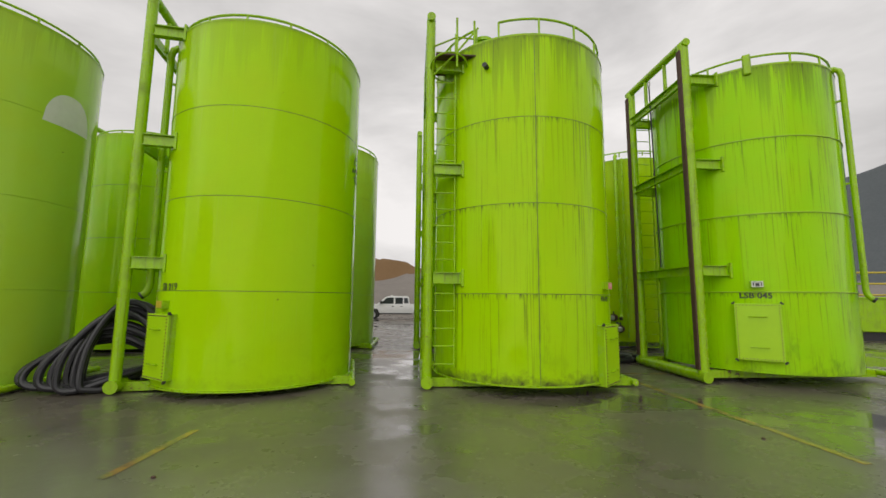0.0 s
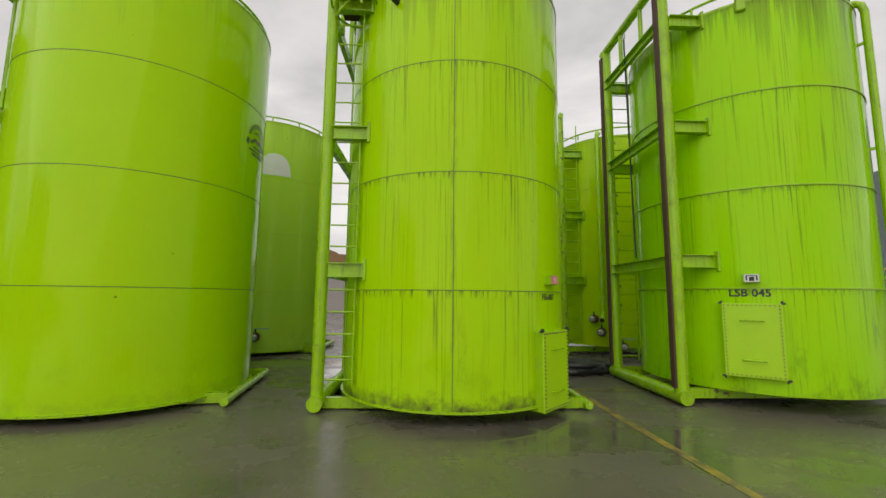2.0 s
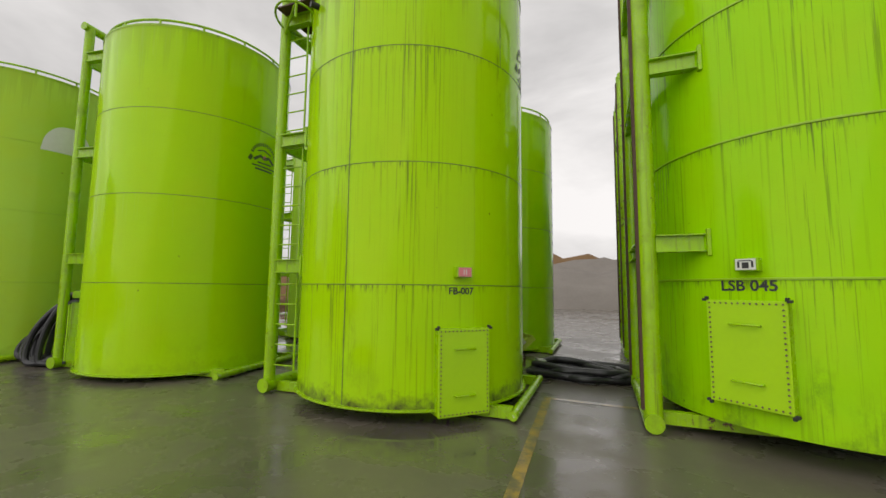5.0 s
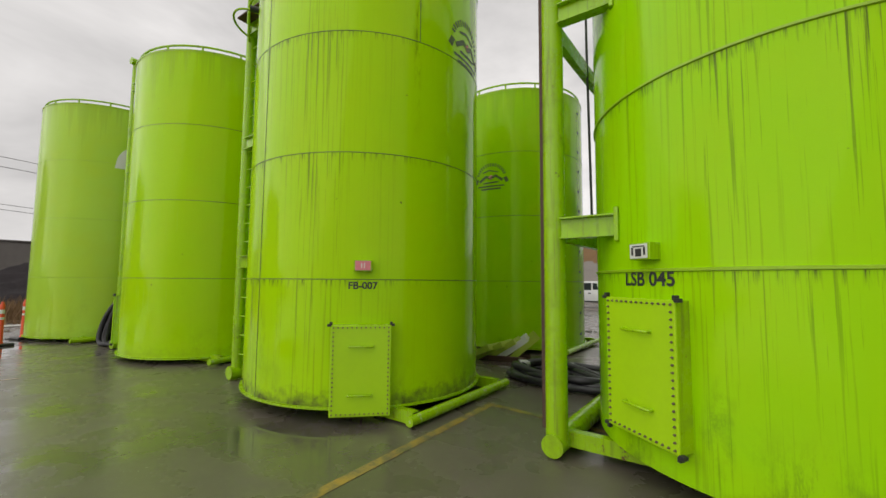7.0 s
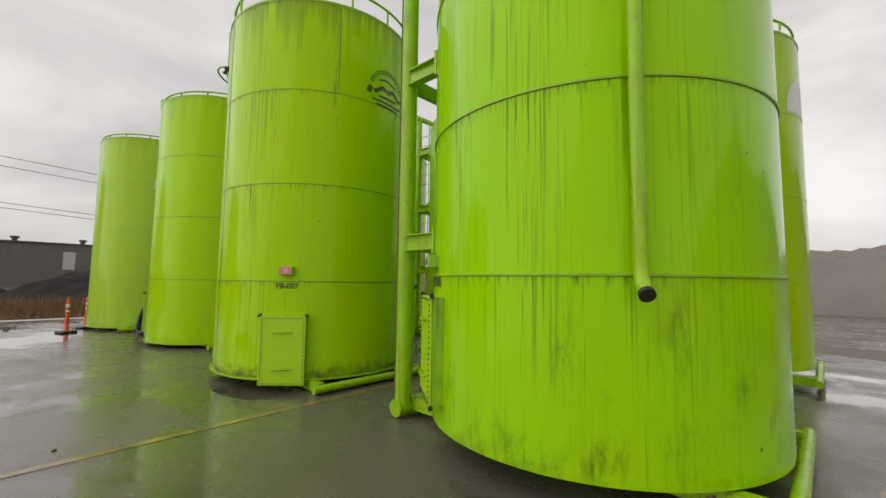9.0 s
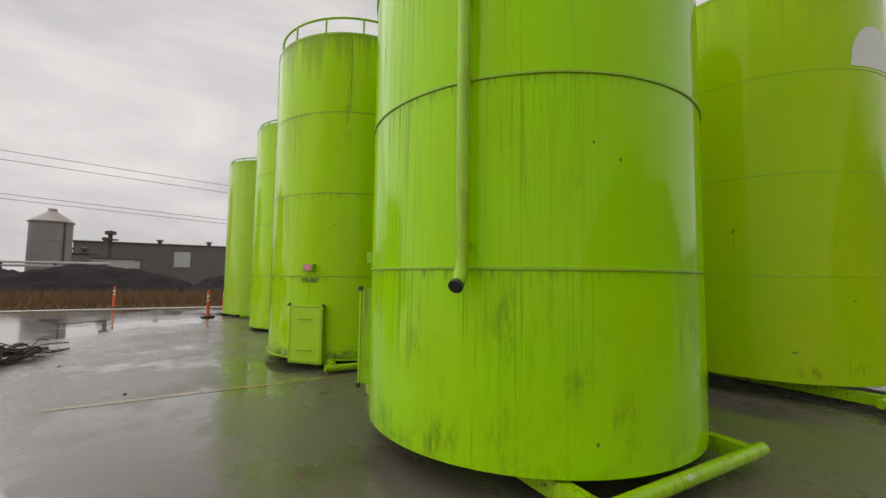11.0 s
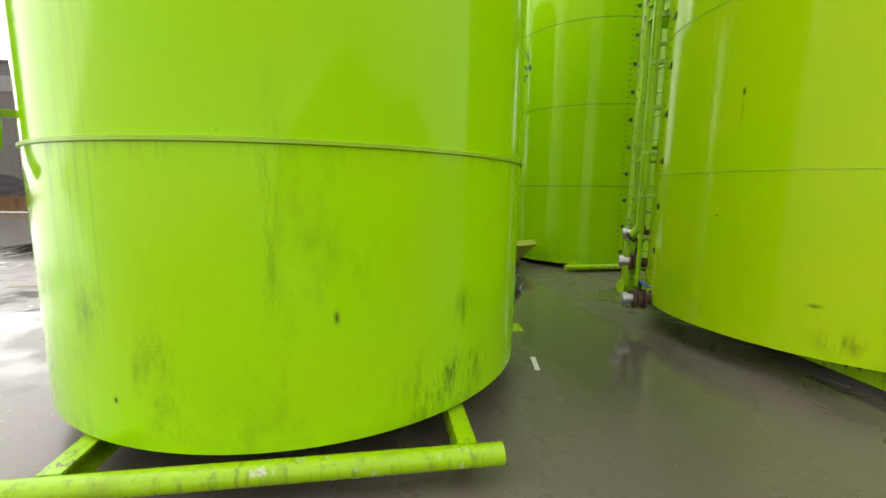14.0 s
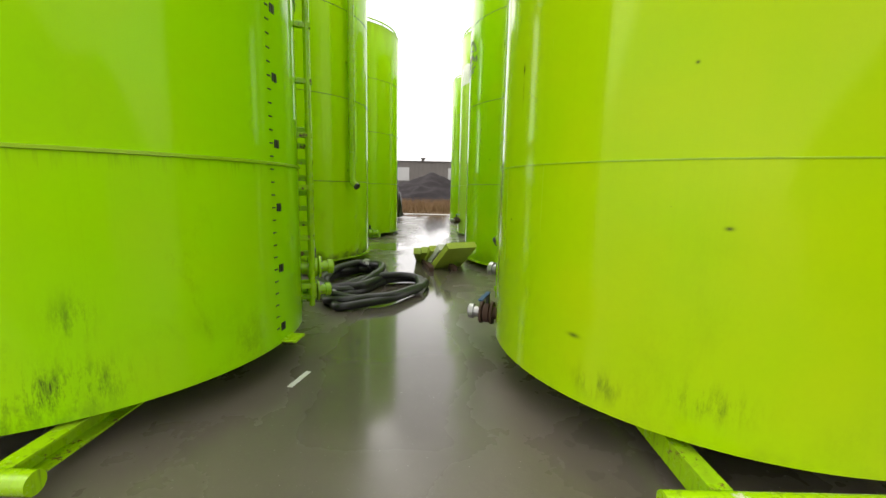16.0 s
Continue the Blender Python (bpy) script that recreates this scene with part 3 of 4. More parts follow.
def painted_patch(tank, a, z, w, h, arch=True):
    """A painted-over emblem: a pale patch that follows the shell."""
    bm = bmesh.new()
    n, rows_n = 28, 10
    g = []
    for j in range(rows_n + 1):
        row = []
        for i in range(n + 1):
            u = -1 + 2 * i / n
            top = h * math.sqrt(max(0.0, 1 - abs(u) ** 2.4)) if arch else h
            zz = z + top * j / rows_n
            ang = radians(a) + u * w / 2 / R
            row.append(bm.verts.new(((R + 0.004) * math.cos(ang), (R + 0.004) * math.sin(ang), zz)))
        g.append(row)
    for j in range(rows_n):
        for i in range(n):
            bm.faces.new((g[j][i], g[j][i + 1], g[j + 1][i + 1], g[j + 1][i]))
    bmesh.ops.remove_doubles(bm, verts=bm.verts, dist=1e-5)
    part("painted_patch", bm, M_WHITE, tank, "whitish painted-over emblem", 60)


def emblem(tank, a, z, s=0.5):
    """A dark worn emblem: an arch of short strokes over a winged shape and a bar."""
    wing = [(-0.42 * s, -0.10 * s), (-0.16 * s, 0.06 * s), (0.0, -0.02 * s), (0.18 * s, 0.07 * s), (0.42 * s, -0.10 * s)]
    k = part("emblem", bent_stroke(a, z, wing, 0.09 * s), M_FADED, tank, "dark worn emblem of plain strokes", None)
    for i in range(15):
        t = radians(18 + i * 10.3)
        p, q = (0.46 * s * math.cos(t), 0.40 * s * math.sin(t)), (0.56 * s * math.cos(t), 0.52 * s * math.sin(t))
        part("stroke", bent_stroke(a, z, [p, q], 0.045 * s), M_FADED, k, "", None)
    for pts, w in (([(-0.5 * s, 0.0), (-0.58 * s, -0.16 * s)], 0.12), ([(0.5 * s, 0.0), (0.58 * s, -0.16 * s)], 0.12), ([(-0.48 * s, -0.28 * s), (0.48 * s, -0.28 * s)], 0.05), ([(-0.36 * s, -0.38 * s), (0.36 * s, -0.38 * s)], 0.06), ([(-0.28 * s, -0.17 * s), (0.30 * s, -0.15 * s)], 0.05), ([(-0.3 * s, 0.2 * s), (-0.05 * s, 0.27 * s), (0.28 * s, 0.18 * s)], 0.04)):
        part("stroke", bent_stroke(a, z, pts, w * s), M_FADED, k, "", None)
    part("red_mark", bent_stroke(a, z + 0.006, [(-0.05 * s, -0.02 * s), (0.06 * s, 0.06 * s)], 0.11 * s), M_PINK, k, "faded red centre", None)


def bent_stroke(a, z, pts, w):
    bm = bmesh.new()
    prev = None
    fine = []
    for p, q in zip(pts, pts[1:]):
        fine += [(p[0] + (q[0] - p[0]) * i / 4, p[1] + (q[1] - p[1]) * i / 4) for i in range(4)]
    fine.append(pts[-1])
    for i, p in enumerate(fine):
        q = fine[min(i + 1, len(fine) - 1)]
        o = fine[max(i - 1, 0)]
        d = Vector((q[0] - o[0], q[1] - o[1])).normalized()
        sx, sy = -d.y * w / 2, d.x * w / 2
        vs = [bm.verts.new(((R + 0.004) * math.cos(radians(a) + (p[0] + k * sx) / R), (R + 0.004) * math.sin(radians(a) + (p[0] + k * sx) / R), z + p[1] + k * sy)) for k in (-1, 1)]
        if prev:
            bm.faces.new((prev[0], vs[0], vs[1], prev[1]))
        prev = vs
    return bm


def gauge(tank, a, top=6.0):
    """A level gauge: tick marks up the shell, with unreadable figures as paired bars at every fifth."""
    tick = shared("tick", lambda: mesh_of("tick", B(-0.003, -0.022, -0.005, 0.004, 0.022, 0.005), M_BLACK, None))
    figure = shared("figure", lambda: mesh_of("figure", box(B(-0.003, 0.045, -0.032, 0.004, 0.072, 0.032), -0.003, 0.08, -0.032, 0.004, 0.107, 0.032), M_BLACK, None))
    i, z = 0, 0.38
    while z < top:
        t = part("tick", tick, M_BLACK, tank, m=at_angle(a, R, z))
        if i % 5 == 0:
            part("figure", figure, M_BLACK, t)
        i, z = i + 1, z + 0.1


def sight_tube(tank, a, z0=0.45, z1=6.1):
    d = R + 0.10
    t = part("sight_tube", T([(d, 0, z0), (d, 0, z1)], 0.03, 10), M_FRAME, tank, m=pose(0, 0, 0, 0, 0, a))
    k = shared("tube_clip", lambda: mesh_of("tube_clip", B(R - 0.03, -0.025, -0.025, R + 0.14, 0.025, 0.025, bev=0.004), M_RUSTY, None))
    for i in range(12):
        part("tube_clip", k, M_RUSTY, t, m=pose(0, 0, z0 + 0.1 + i * (z1 - z0 - 0.2) / 11))


def valve(tank, a, z, lever=True, lime=False):
    """A butterfly valve on a short flanged stub, with a lever and a steel cap."""
    m = at_angle(a, R, z) @ Matrix.Rotation(radians(90), 4, "Y")
    body = part("valve", lathe(bmesh.new(), [(0.06, -0.05), (0.06, 0.06), (0.115, 0.06), (0.115, 0.085), (0.075, 0.087), (0.10, 0.10), (0.10, 0.15), (0.075, 0.165), (0.115, 0.168), (0.115, 0.19), (0.06, 0.192)], 24), M_FRAME if lime else M_RUST, tank, "" if lime else "rusty dark flanged valve", 30, m)
    part("cap", lathe(bmesh.new(), [(0.055, 0.19), (0.055, 0.26), (0.075, 0.262), (0.075, 0.31), (0.05, 0.325), (0.0005, 0.326)], 20), M_FRAME if lime else M_STEEL, body, "" if lime else "bare steel coupling cap", 30)
    part("stem", T([(-0.08, 0, 0.125), (-0.2, 0, 0.125)], 0.022, 10), M_BLACK, body)
    if lever:
        part("lever", B(-0.215, -0.02, 0.10, -0.2, 0.32, 0.145, bev=0.004), M_BLUE, body, "blue flat lever")
    bolt = CACHE["bolt"]
    for i in range(8):
        part("bolt", bolt, M_BOLT, body, m=Matrix.Rotation(i * math.pi / 4, 4, "Z") @ Matrix.Translation((0.095, 0, 0.19)))


def storage_tank(x, y, mat, label, bead=False, ladder_side=-1, rail=(0, 360), rail_h=0.3, turn=0.0, foot=FOOT, course=COURSE, levels=(2.05, 3.92, 5.72), skid=None, lift=0.0):
    tank = thing("storage_tank", label, "storage tank", pose(x, y, 0, 0, 0, turn), "upright storage tanks in the yard")
    part("shell", shared(("shell", mat.name, foot, lift), lambda: shell_mesh(mat, foot, course, lift)), mat, tank)
    thin = mat in (M_YEL, M_CHALKY)
    sm = shared(("seam", bead, thin), lambda: seam_mesh(M_BEAD if bead or thin else M_SEAM, 0.014 if bead else 0.005 if thin else 0.007, 0.014 if bead else 0.004))
    for i in (1, 2, 3):
        part("weld_seam", sm, M_SEAM, tank, m=pose(0, 0, foot + course * i))
    part("roof", shared("roof", roof_mesh), M_FRAME, tank, m=pose(0, 0, foot + 4 * course - TOP))
    if foot == FOOT:
        part("floor_plate", shared("fp", lambda: mesh_of("floor_plate", lathe(bmesh.new(), [(0.001, 0.095), (R + 0.035, 0.095), (R + 0.035, 0.118), (R - 0.03, 0.122)], 96), M_FRAME, 40)), M_FRAME, tank, m=pose(0, 0, lift))
    raised = foot > 0.2
    steel_frame(tank, M_RUSTY if mat is M_YEL else M_FRAME, ladder_side, True, levels, skid or (1.78, 0.165 if raised else 0.085, -1.2, 1.2), 0.15 if raised else 0.09, 0.104 if raised else 0.085)
    if rail:
        guard_rail(tank, rail[0], rail[1], rail_h + foot + 4 * course - TOP)
    return tank


lsb = storage_tank(7.47, 8.69, M_LSB, "lime green steel tank, heavily rain-streaked, on skid", True, 1, (0, 360), 0.22, 0, 0.24, 1.485, (2.14, 4.28, 6.08))
manway(lsb, -127, 0.47, 0.70, 1.04, True)
sign_box(lsb, -126, 1.87, M_WHITE, "white sign plate with dark print", [(-0.03, 0.03, -0.04, 0.02), (-0.07, -0.05, -0.03, 0.03), (0.05, 0.07, -0.03, 0.03), (-0.06, 0.06, 0.032, 0.042)])
part("lettering", text_mesh("LSB 045", 0.155, M_BLACK, R + 0.004), M_BLACK, lsb, "black stencilled tank number", None, pose(0, 0, 1.655, 0, 0, -127))
fill_pipe(lsb, -55.3, 1.66, 0.052)
gauge(lsb, 82)
part("foot_lug", B(-0.03, -0.09, 0.0, 0.13, 0.09, 0.02, bev=0.004), M_FRAME, lsb, m=at_angle(86, R, 0.25))
sight_tube(lsb, 108)
sight_tube(lsb, 113, 0.3, 2.2)
valve(lsb, 118, 0.42, False, True)
valve(lsb, 112, 0.72, False, True)
part("lifting_lug", B(-0.02, -0.07, TOP - 0.22, 0.05, 0.07, TOP + 0.2, bev=0.02), M_FRAME, lsb, m=at_angle(-122, R, 0))

part("hook", T([(POLE_X - 0.02, 0.18 + 0.04 * math.sin(k), 6.68 + 0.07 * math.cos(k)) for k in np.linspace(0.3, 5.4, 14)], 0.014, 8), M_STEEL, lsb, "bare steel hook")
part("cable", T([(POLE_X - 0.02, 0.18, 6.61), (POLE_X - 0.01, 0.16, 4.6), (POLE_X + 0.02, 0.15, 2.3)], 0.016, 8), M_BLACK, lsb, "black cable hanging down the frame")

fb = storage_tank(2.18, 8.36, M_FB, "lime green steel tank, mossy foot, ladder beside it", False, -1, (-115, 230), 0.33, levels=(1.915, 3.90, 5.90), skid=(1.83, 0.085, -1.06, 1.22), lift=0.055)
manway(fb, -45, 0.10)
sign_box(fb, -45, 1.80, M_PINK, "faded red sign plate", [(-0.02, -0.008, -0.03, 0.03), (0.012, 0.024, -0.03, 0.03)])
part("lettering", text_mesh("FB-007", 0.12, M_BLACK, R + 0.004), M_BLACK, fb, "black stencilled tank number", None, pose(0, 0, 1.565, 0, 0, -45))
fill_pipe(fb, 62)
emblem(fb, 8, 5.0, 0.75)
valve(fb, 118, 0.45, False, True)
part("vertical_seam", B(R - 0.004, -0.006, FOOT + 0.06, R + 0.003, 0.006, TOP - 0.06), M_SEAM, fb, m=pose(0, 0, 0, 0, 0, -94))
part("nozzle", T([(R - 0.03, 0, 5.7), (R + 0.12, 0, 5.7)], 0.045, 14), M_BLACK, fb, "dark stub nozzle", m=pose(0, 0, 0, 0, 0, -122))
part("hatch", lathe(bmesh.new(), [(0.16, TOP - 0.02), (0.16, TOP + 0.22), (0.2, TOP + 0.22), (0.2, TOP + 0.28), (0.001, TOP + 0.3)], 20), M_FRAME, fb, m=pose(-0.9, -1.0, 0))
part("safety_hoop", T([(POLE_X + 0.34 + 0.34 * math.cos(t), -POLE_Y - 0.12 - 0.34 * math.sin(t), 5.85 + 0.10 * math.sin(t)) for t in np.linspace(0, 2 * math.pi, 28, endpoint=False)], 0.018, 8, closed=True), M_FRAME, fb)

part("vertical_seam", B(R - 0.004, -0.006, FOOT + 3 * COURSE, R + 0.003, 0.006, TOP - 0.06), M_SEAM, fb, m=pose(0, 0, 0, 0, 0, -23))
part("platform", B(POLE_X + 0.08, -1.35, 5.99, -1.05, -0.62, 6.02, bev=0.004), M_RUST, fb, "dark grating at the ladder head")
for hx, hy in ((-1.45, -1.36), (-1.12, -1.30)):
    part("rail_post", T([(hx, hy, 5.75), (hx, hy, 6.72)], 0.022, 10), M_FRAME, fb)
part("hand_rail", T([(POLE_X + 0.05, -1.10, 6.30), (-1.45, -1.36, 6.34), (-1.12, -1.30, 6.36)], 0.016, 8), M_FRAME, fb)
part("brace", T([(POLE_X + 0.06, -1.12, 5.72), (-1.45, -1.36, 6.05), (-1.05, -1.25, 6.62)], 0.02, 8), M_FRAME, fb)

sb = storage_tank(-2.97, 8.41, M_CLEAN, "lime green steel tank with clean glossy paint on skid", False, 1, (0, 360), 0.12, 8.0, levels=(2.1, 4.2, 6.2))
manway(sb, -134, 0.25, 0.68, 1.02, True)
sign_box(sb, -134, 1.42, M_YELRAIL, "small blank plate", [])
part("lettering", text_mesh("SB 019", 0.155, M_BLACK, R + 0.004), M_BLACK, sb, "black stencilled tank number", None, pose(0, 0, 1.70, 0, 0, -132))
fill_pipe(sb, -163)
emblem(sb, -6, 4.15, 0.62)

ta = storage_tank(-8.13, 7.80, M_CHALKY, "lime green steel tank with a pale painted patch", False, 1, (0, 360), 0.12)
painted_patch(ta, -2, 4.58, 0.95, 0.62)

td = storage_tank(7.51, 13.99, M_YEL, "lime green steel tank, faded yellowish, valves at foot", False, -1, (0, 360), 0.25, 0, 0.27, 1.46)
painted_patch(td, -10, 4.70, 0.95, 0.62)
sight_tube(td, -118, 0.4)
fill_pipe(td, -124, 1.05, 0.055)
gauge(td, -112)
valve(td, -109, 0.31)
valve(td, -125, 0.66, False)
valve(td, -131, 1.0, False)

te = storage_tank(2.05, 13.97, M_SHADED, "lime green steel tank with a dark worn emblem", False, -1, (0, 360), 0.15)
emblem(te, -84, 4.1, 0.7)
gauge(te, -4.5)
tf = storage_tank(-3.04, 13.96, M_CHALKY, "lime green steel tank, faded, pale painted patch", False, -1, (0, 360), 0.15)
painted_patch(tf, -68, 4.75, 0.85, 0.6)
valve(tf, -75, 0.5)
tg = storage_tank(-8.35, 13.75, M_SHADED, "lime green steel tank behind the front row", False, -1, (0, 360), 0.1)
gauge(tg, -52)


# ---- loose things in the yard ----
def smooth_loop(pts, n=6):
    """A Catmull-Rom line through points."""
    pts = [Vector(p) for p in pts]
    out = []
    for i in range(len(pts) - 1):
        a, b, c, d = pts[max(i - 1, 0)], pts[i], pts[i + 1], pts[min(i + 2, len(pts) - 1)]
        for k in range(n):
            t = k / n
            out.append(0.5 * (2 * b + (c - a) * t + (2 * a - 5 * b + 4 * c - d) * t * t + (3 * b - a - 3 * c + d) * t ** 3))
    return out + [pts[-1]]


def hose_coil(x, y, rx, ry, turns, r, label, seed, turn=0.0):
    rnd = random.Random(seed)
    coil = thing("suction_hose", label, "hose", pose(x, y, 0, 0, 0, turn))
    pts = []
    steps = 14
    for i in range(int(turns * steps) + 1):
        a = 2 * math.pi * i / steps + 2.2
        k = 1 + rnd.uniform(-0.10, 0.10) - 0.04 * (i / steps)
        z = r + 0.62 * r * (i / steps) * (0.6 + 0.4 * math.sin(a * 1.3 + seed))
        pts.append((rx * k * math.cos(a), ry * k * math.sin(a), max(r, z)))
    line = smooth_loop(pts)
    part("hose", tube(bmesh.new(), line, r, 12), M_RUBBER, coil)
    for end, nxt in ((line[0], line[1]), (line[-1], line[-2])):
        d = (end - nxt).normalized()
        d.z = max(d.z, 0)
        c = part("coupling", T([end - d * 0.10, end + d * 0.06], r + 0.008, 16), M_STEEL, coil, "bare steel hose coupling")
        part("coupling_lip", T([end + d * 0.055, end + d * 0.085], r + 0.022, 16), M_STEEL, c)
    return coil


hose_coil(5.15, 10.85, 0.92, 0.46, 3.6, 0.055, "coiled black rubber suction hose lying on concrete", 3, -35)
hose_coil(4.6, 10.34, 0.92, 0.46, 5.2, 0.06, "coiled black rubber suction hose beside a tank", 8, -8)


def draped_hose(x, y, seed, label):
    """Several loops of hose hung over a tank's frame and fanning out on the ground."""
    rnd = random.Random(seed)
    h = thing("draped_hose", label, "hose", pose(x, y, 0))
    h.scale = (1.0, 1.1, 1.12)
    for i in range(12):
        sx, top, back = -0.45 - 0.085 * i + rnd.uniform(-0.05, 0.05), 1.32 - 0.055 * i + rnd.uniform(-0.05, 0.05), rnd.uniform(-0.1, 0.25)
        pts = [(0.35 + rnd.uniform(-0.12, 0.2), back, 0.07), (0.38, back + 0.05, 0.5), (0.22, back, top - 0.22), (-0.08 - 0.02 * i, back - 0.05, top), (sx * 0.6, back - 0.22, top * 0.93), (sx * 1.02, back - 0.4, top * 0.55), (sx * 1.08, back - 0.48, 0.16), (sx * 0.8, back - 0.42, 0.06 + 0.02 * (i % 3)), (sx * 0.3 + 0.1, back - 0.2, 0.06 + 0.05 * (i % 4)), (0.2, back + 0.1, 0.1 + 0.07 * (i % 4))]
        part("hose_loop", tube(bmesh.new(), smooth_loop(pts, 5), 0.05, 10), M_RUBBER, h)
    return h


draped_hose(-4.68, 7.5, 4, "black rubber hoses draped in loops on a tank frame")
draped_hose(-9.9, 9.3, 6, "black rubber hoses draped in loops behind a tank")


def traffic_post(x, y, lean=0.0):
    c = thing("delineator_post", "orange plastic delineator post, white bands, black base", "traffic cone", pose(x, y, 0, lean, 0, 20), "orange delineator posts along the yard edge")
    part("base", B(-0.2, -0.2, 0.0, 0.2, 0.2, 0.06, bev=0.02), M_BLACK, c, "black rubber base")
    post = part("post", lathe(bmesh.new(), [(0.075, 0.055), (0.058, 0.1), (0.048, 0.9), (0.05, 0.97), (0.03, 1.0), (0.03, 1.04), (0.0005, 1.05)], 20), M_ORANGE, c)
    for z in (0.58, 0.76):
        part("band", lathe(bmesh.new(), [(0.053 - z * 0.003, z), (0.0535 - z * 0.003, z + 0.1)], 20), M_WHITE, post, "white reflective band")


for px, py in ((-7.3, 5.53), (-8.5, 6.1), (-13.6, 1.63), (-8.6, -1.62)):
    traffic_post(px, py)


M_DULL = simple("dull_lime_sheet", (0.46, 0.58, 0.06), (0.26, 0.34, 0.03), 0.45, 4)


def cover_plates():
    """A leaning stack of lime sheet-steel troughs."""
    st = thing("plate_stack", "leaning stack of lime and white sheet-metal troughs", "metal plates", pose(2.85, 11.68, 0, 0, 0, 12))
    st.scale = (1.2, 1.2, 1.2)
    for i in range(5):
        bm = bmesh.new()
        w, d, t = 0.62, 0.52, 0.006
        m = pose(-0.33 + 0.17 * i, -0.10 + 0.07 * i, 0.07 + 0.03 * i, 0, -24 - 4 * i, 8 * i - 14)
        box(bm, -w / 2, -d / 2, 0, w / 2, d / 2, t, m)
        for y0, y1 in ((-d / 2, -d / 2 + t), (d / 2 - t, d / 2)):
            box(bm, -w / 2, y0, t, w / 2, y1, 0.10, m)
        box(bm, w / 2 - t, -d / 2 + t, t, w / 2, d / 2 - t, 0.10, m)
        box(bm, -w / 2, -0.012, t, w / 2, 0.012, 0.05, m)
        part("trough", bm, M_WHITE if i == 3 else M_DULL, st, "white trough" if i == 3 else "")
    part("bearer", B(-0.5, -0.25, 0.0, 0.45, -0.17, 0.08, bev=0.006), M_RUST, st)
    part("bearer", B(-0.5, 0.12, 0.0, 0.45, 0.2, 0.08, bev=0.006), M_RUST, st)


cover_plates()
single("paper_strip", B(-0.14, -0.022, 0.003, 0.14, 0.022, 0.008), M_WHITE, "white strip of paper on wet concrete", "litter", m=pose(7.84, 10.62, 0, 0, 0, 168))


def wire_heap(x, y):
    rnd = random.Random(12)
    heap = thing("scrap_wire_heap", "tangled heap of dark brown wire rope", "wire heap", pose(x, y, 0, 0, 0, -20))
    for i in range(60):
        a, ln = rnd.gauss(0, 0.3), rnd.uniform(0.7, 1.7)
        cx, cy, z = rnd.uniform(-0.6, 0.6), rnd.uniform(-0.42, 0.35), rnd.uniform(0.03, 0.26)
        pts = []
        for k in range(6):
            u = (k / 5 - 0.5) * ln
            pts.append((cx + u * math.cos(a) + rnd.uniform(-0.07, 0.07), cy + u * math.sin(a) + rnd.uniform(-0.07, 0.07), max(0.015, z + rnd.uniform(-0.05, 0.09) - 0.12 * (abs(u) / ln))))
        part("wire", tube(bmesh.new(), smooth_loop(pts, 3), 0.012, 6), M_WIRE, heap)


M_WIRE = simple("rusty_wire_rope", (0.045, 0.028, 0.02), (0.02, 0.015, 0.013), 0.6, 9)
wire_heap(0.55, 2.25)
M_MOSS = simple("mossy_board", (0.16, 0.22, 0.02), (0.08, 0.10, 0.03), 0.7, 6)
single("mossy_board", B(-1.3, -0.25, 0.0, 1.0, 0.25, 0.07, bev=0.015), M_MOSS, "flat moss-green board lying on wet concrete", "board", m=pose(-4.5, -1.3, 0, 0, 0, 75))
tyre_roll = thing("hose_reel_roll", "dark rolled rubber sheet lying on wet concrete", "rubber roll", pose(-4.3, 0.2, 0, 0, 0, 30))
part("roll", T([(-0.5, 0, 0.12), (0.5, 0, 0.12)], 0.12, 18), M_RUBBER, tyre_roll)
part("strap", T([(-0.05, 0, 0.121), (0.05, 0, 0.121)], 0.126, 18), M_WHITE, tyre_roll, "pale strap")
for i, (cx, cy) in enumerate(((-2.2, 3.9), (1.4, 3.3), (-1.4, 1.9), (4.0, 4.6), (5.6, 3.8))):
    single("pebble", lathe(bmesh.new(), [(0.001, 0.0), (0.05, 0.004), (0.06, 0.025), (0.035, 0.05), (0.001, 0.055)], 7), M_RUST, "small dark stone on wet concrete", "stone", "small stones on the yard", m=pose(cx, cy, 0, 0, 0, 40 * i) @ Matrix.Diagonal((0.4, 0.3, 0.35, 1)))


# ---- yard edge: dry grass, soil heaps, banks ----
def grass_mat():
    n = Nodes("dry_grass")
    col = n.mix(n.noise(0.5, 4), (0.26, 0.16, 0.085), (0.14, 0.095, 0.055))
    return n.done(col, 0.9, 0.0, 0.1)


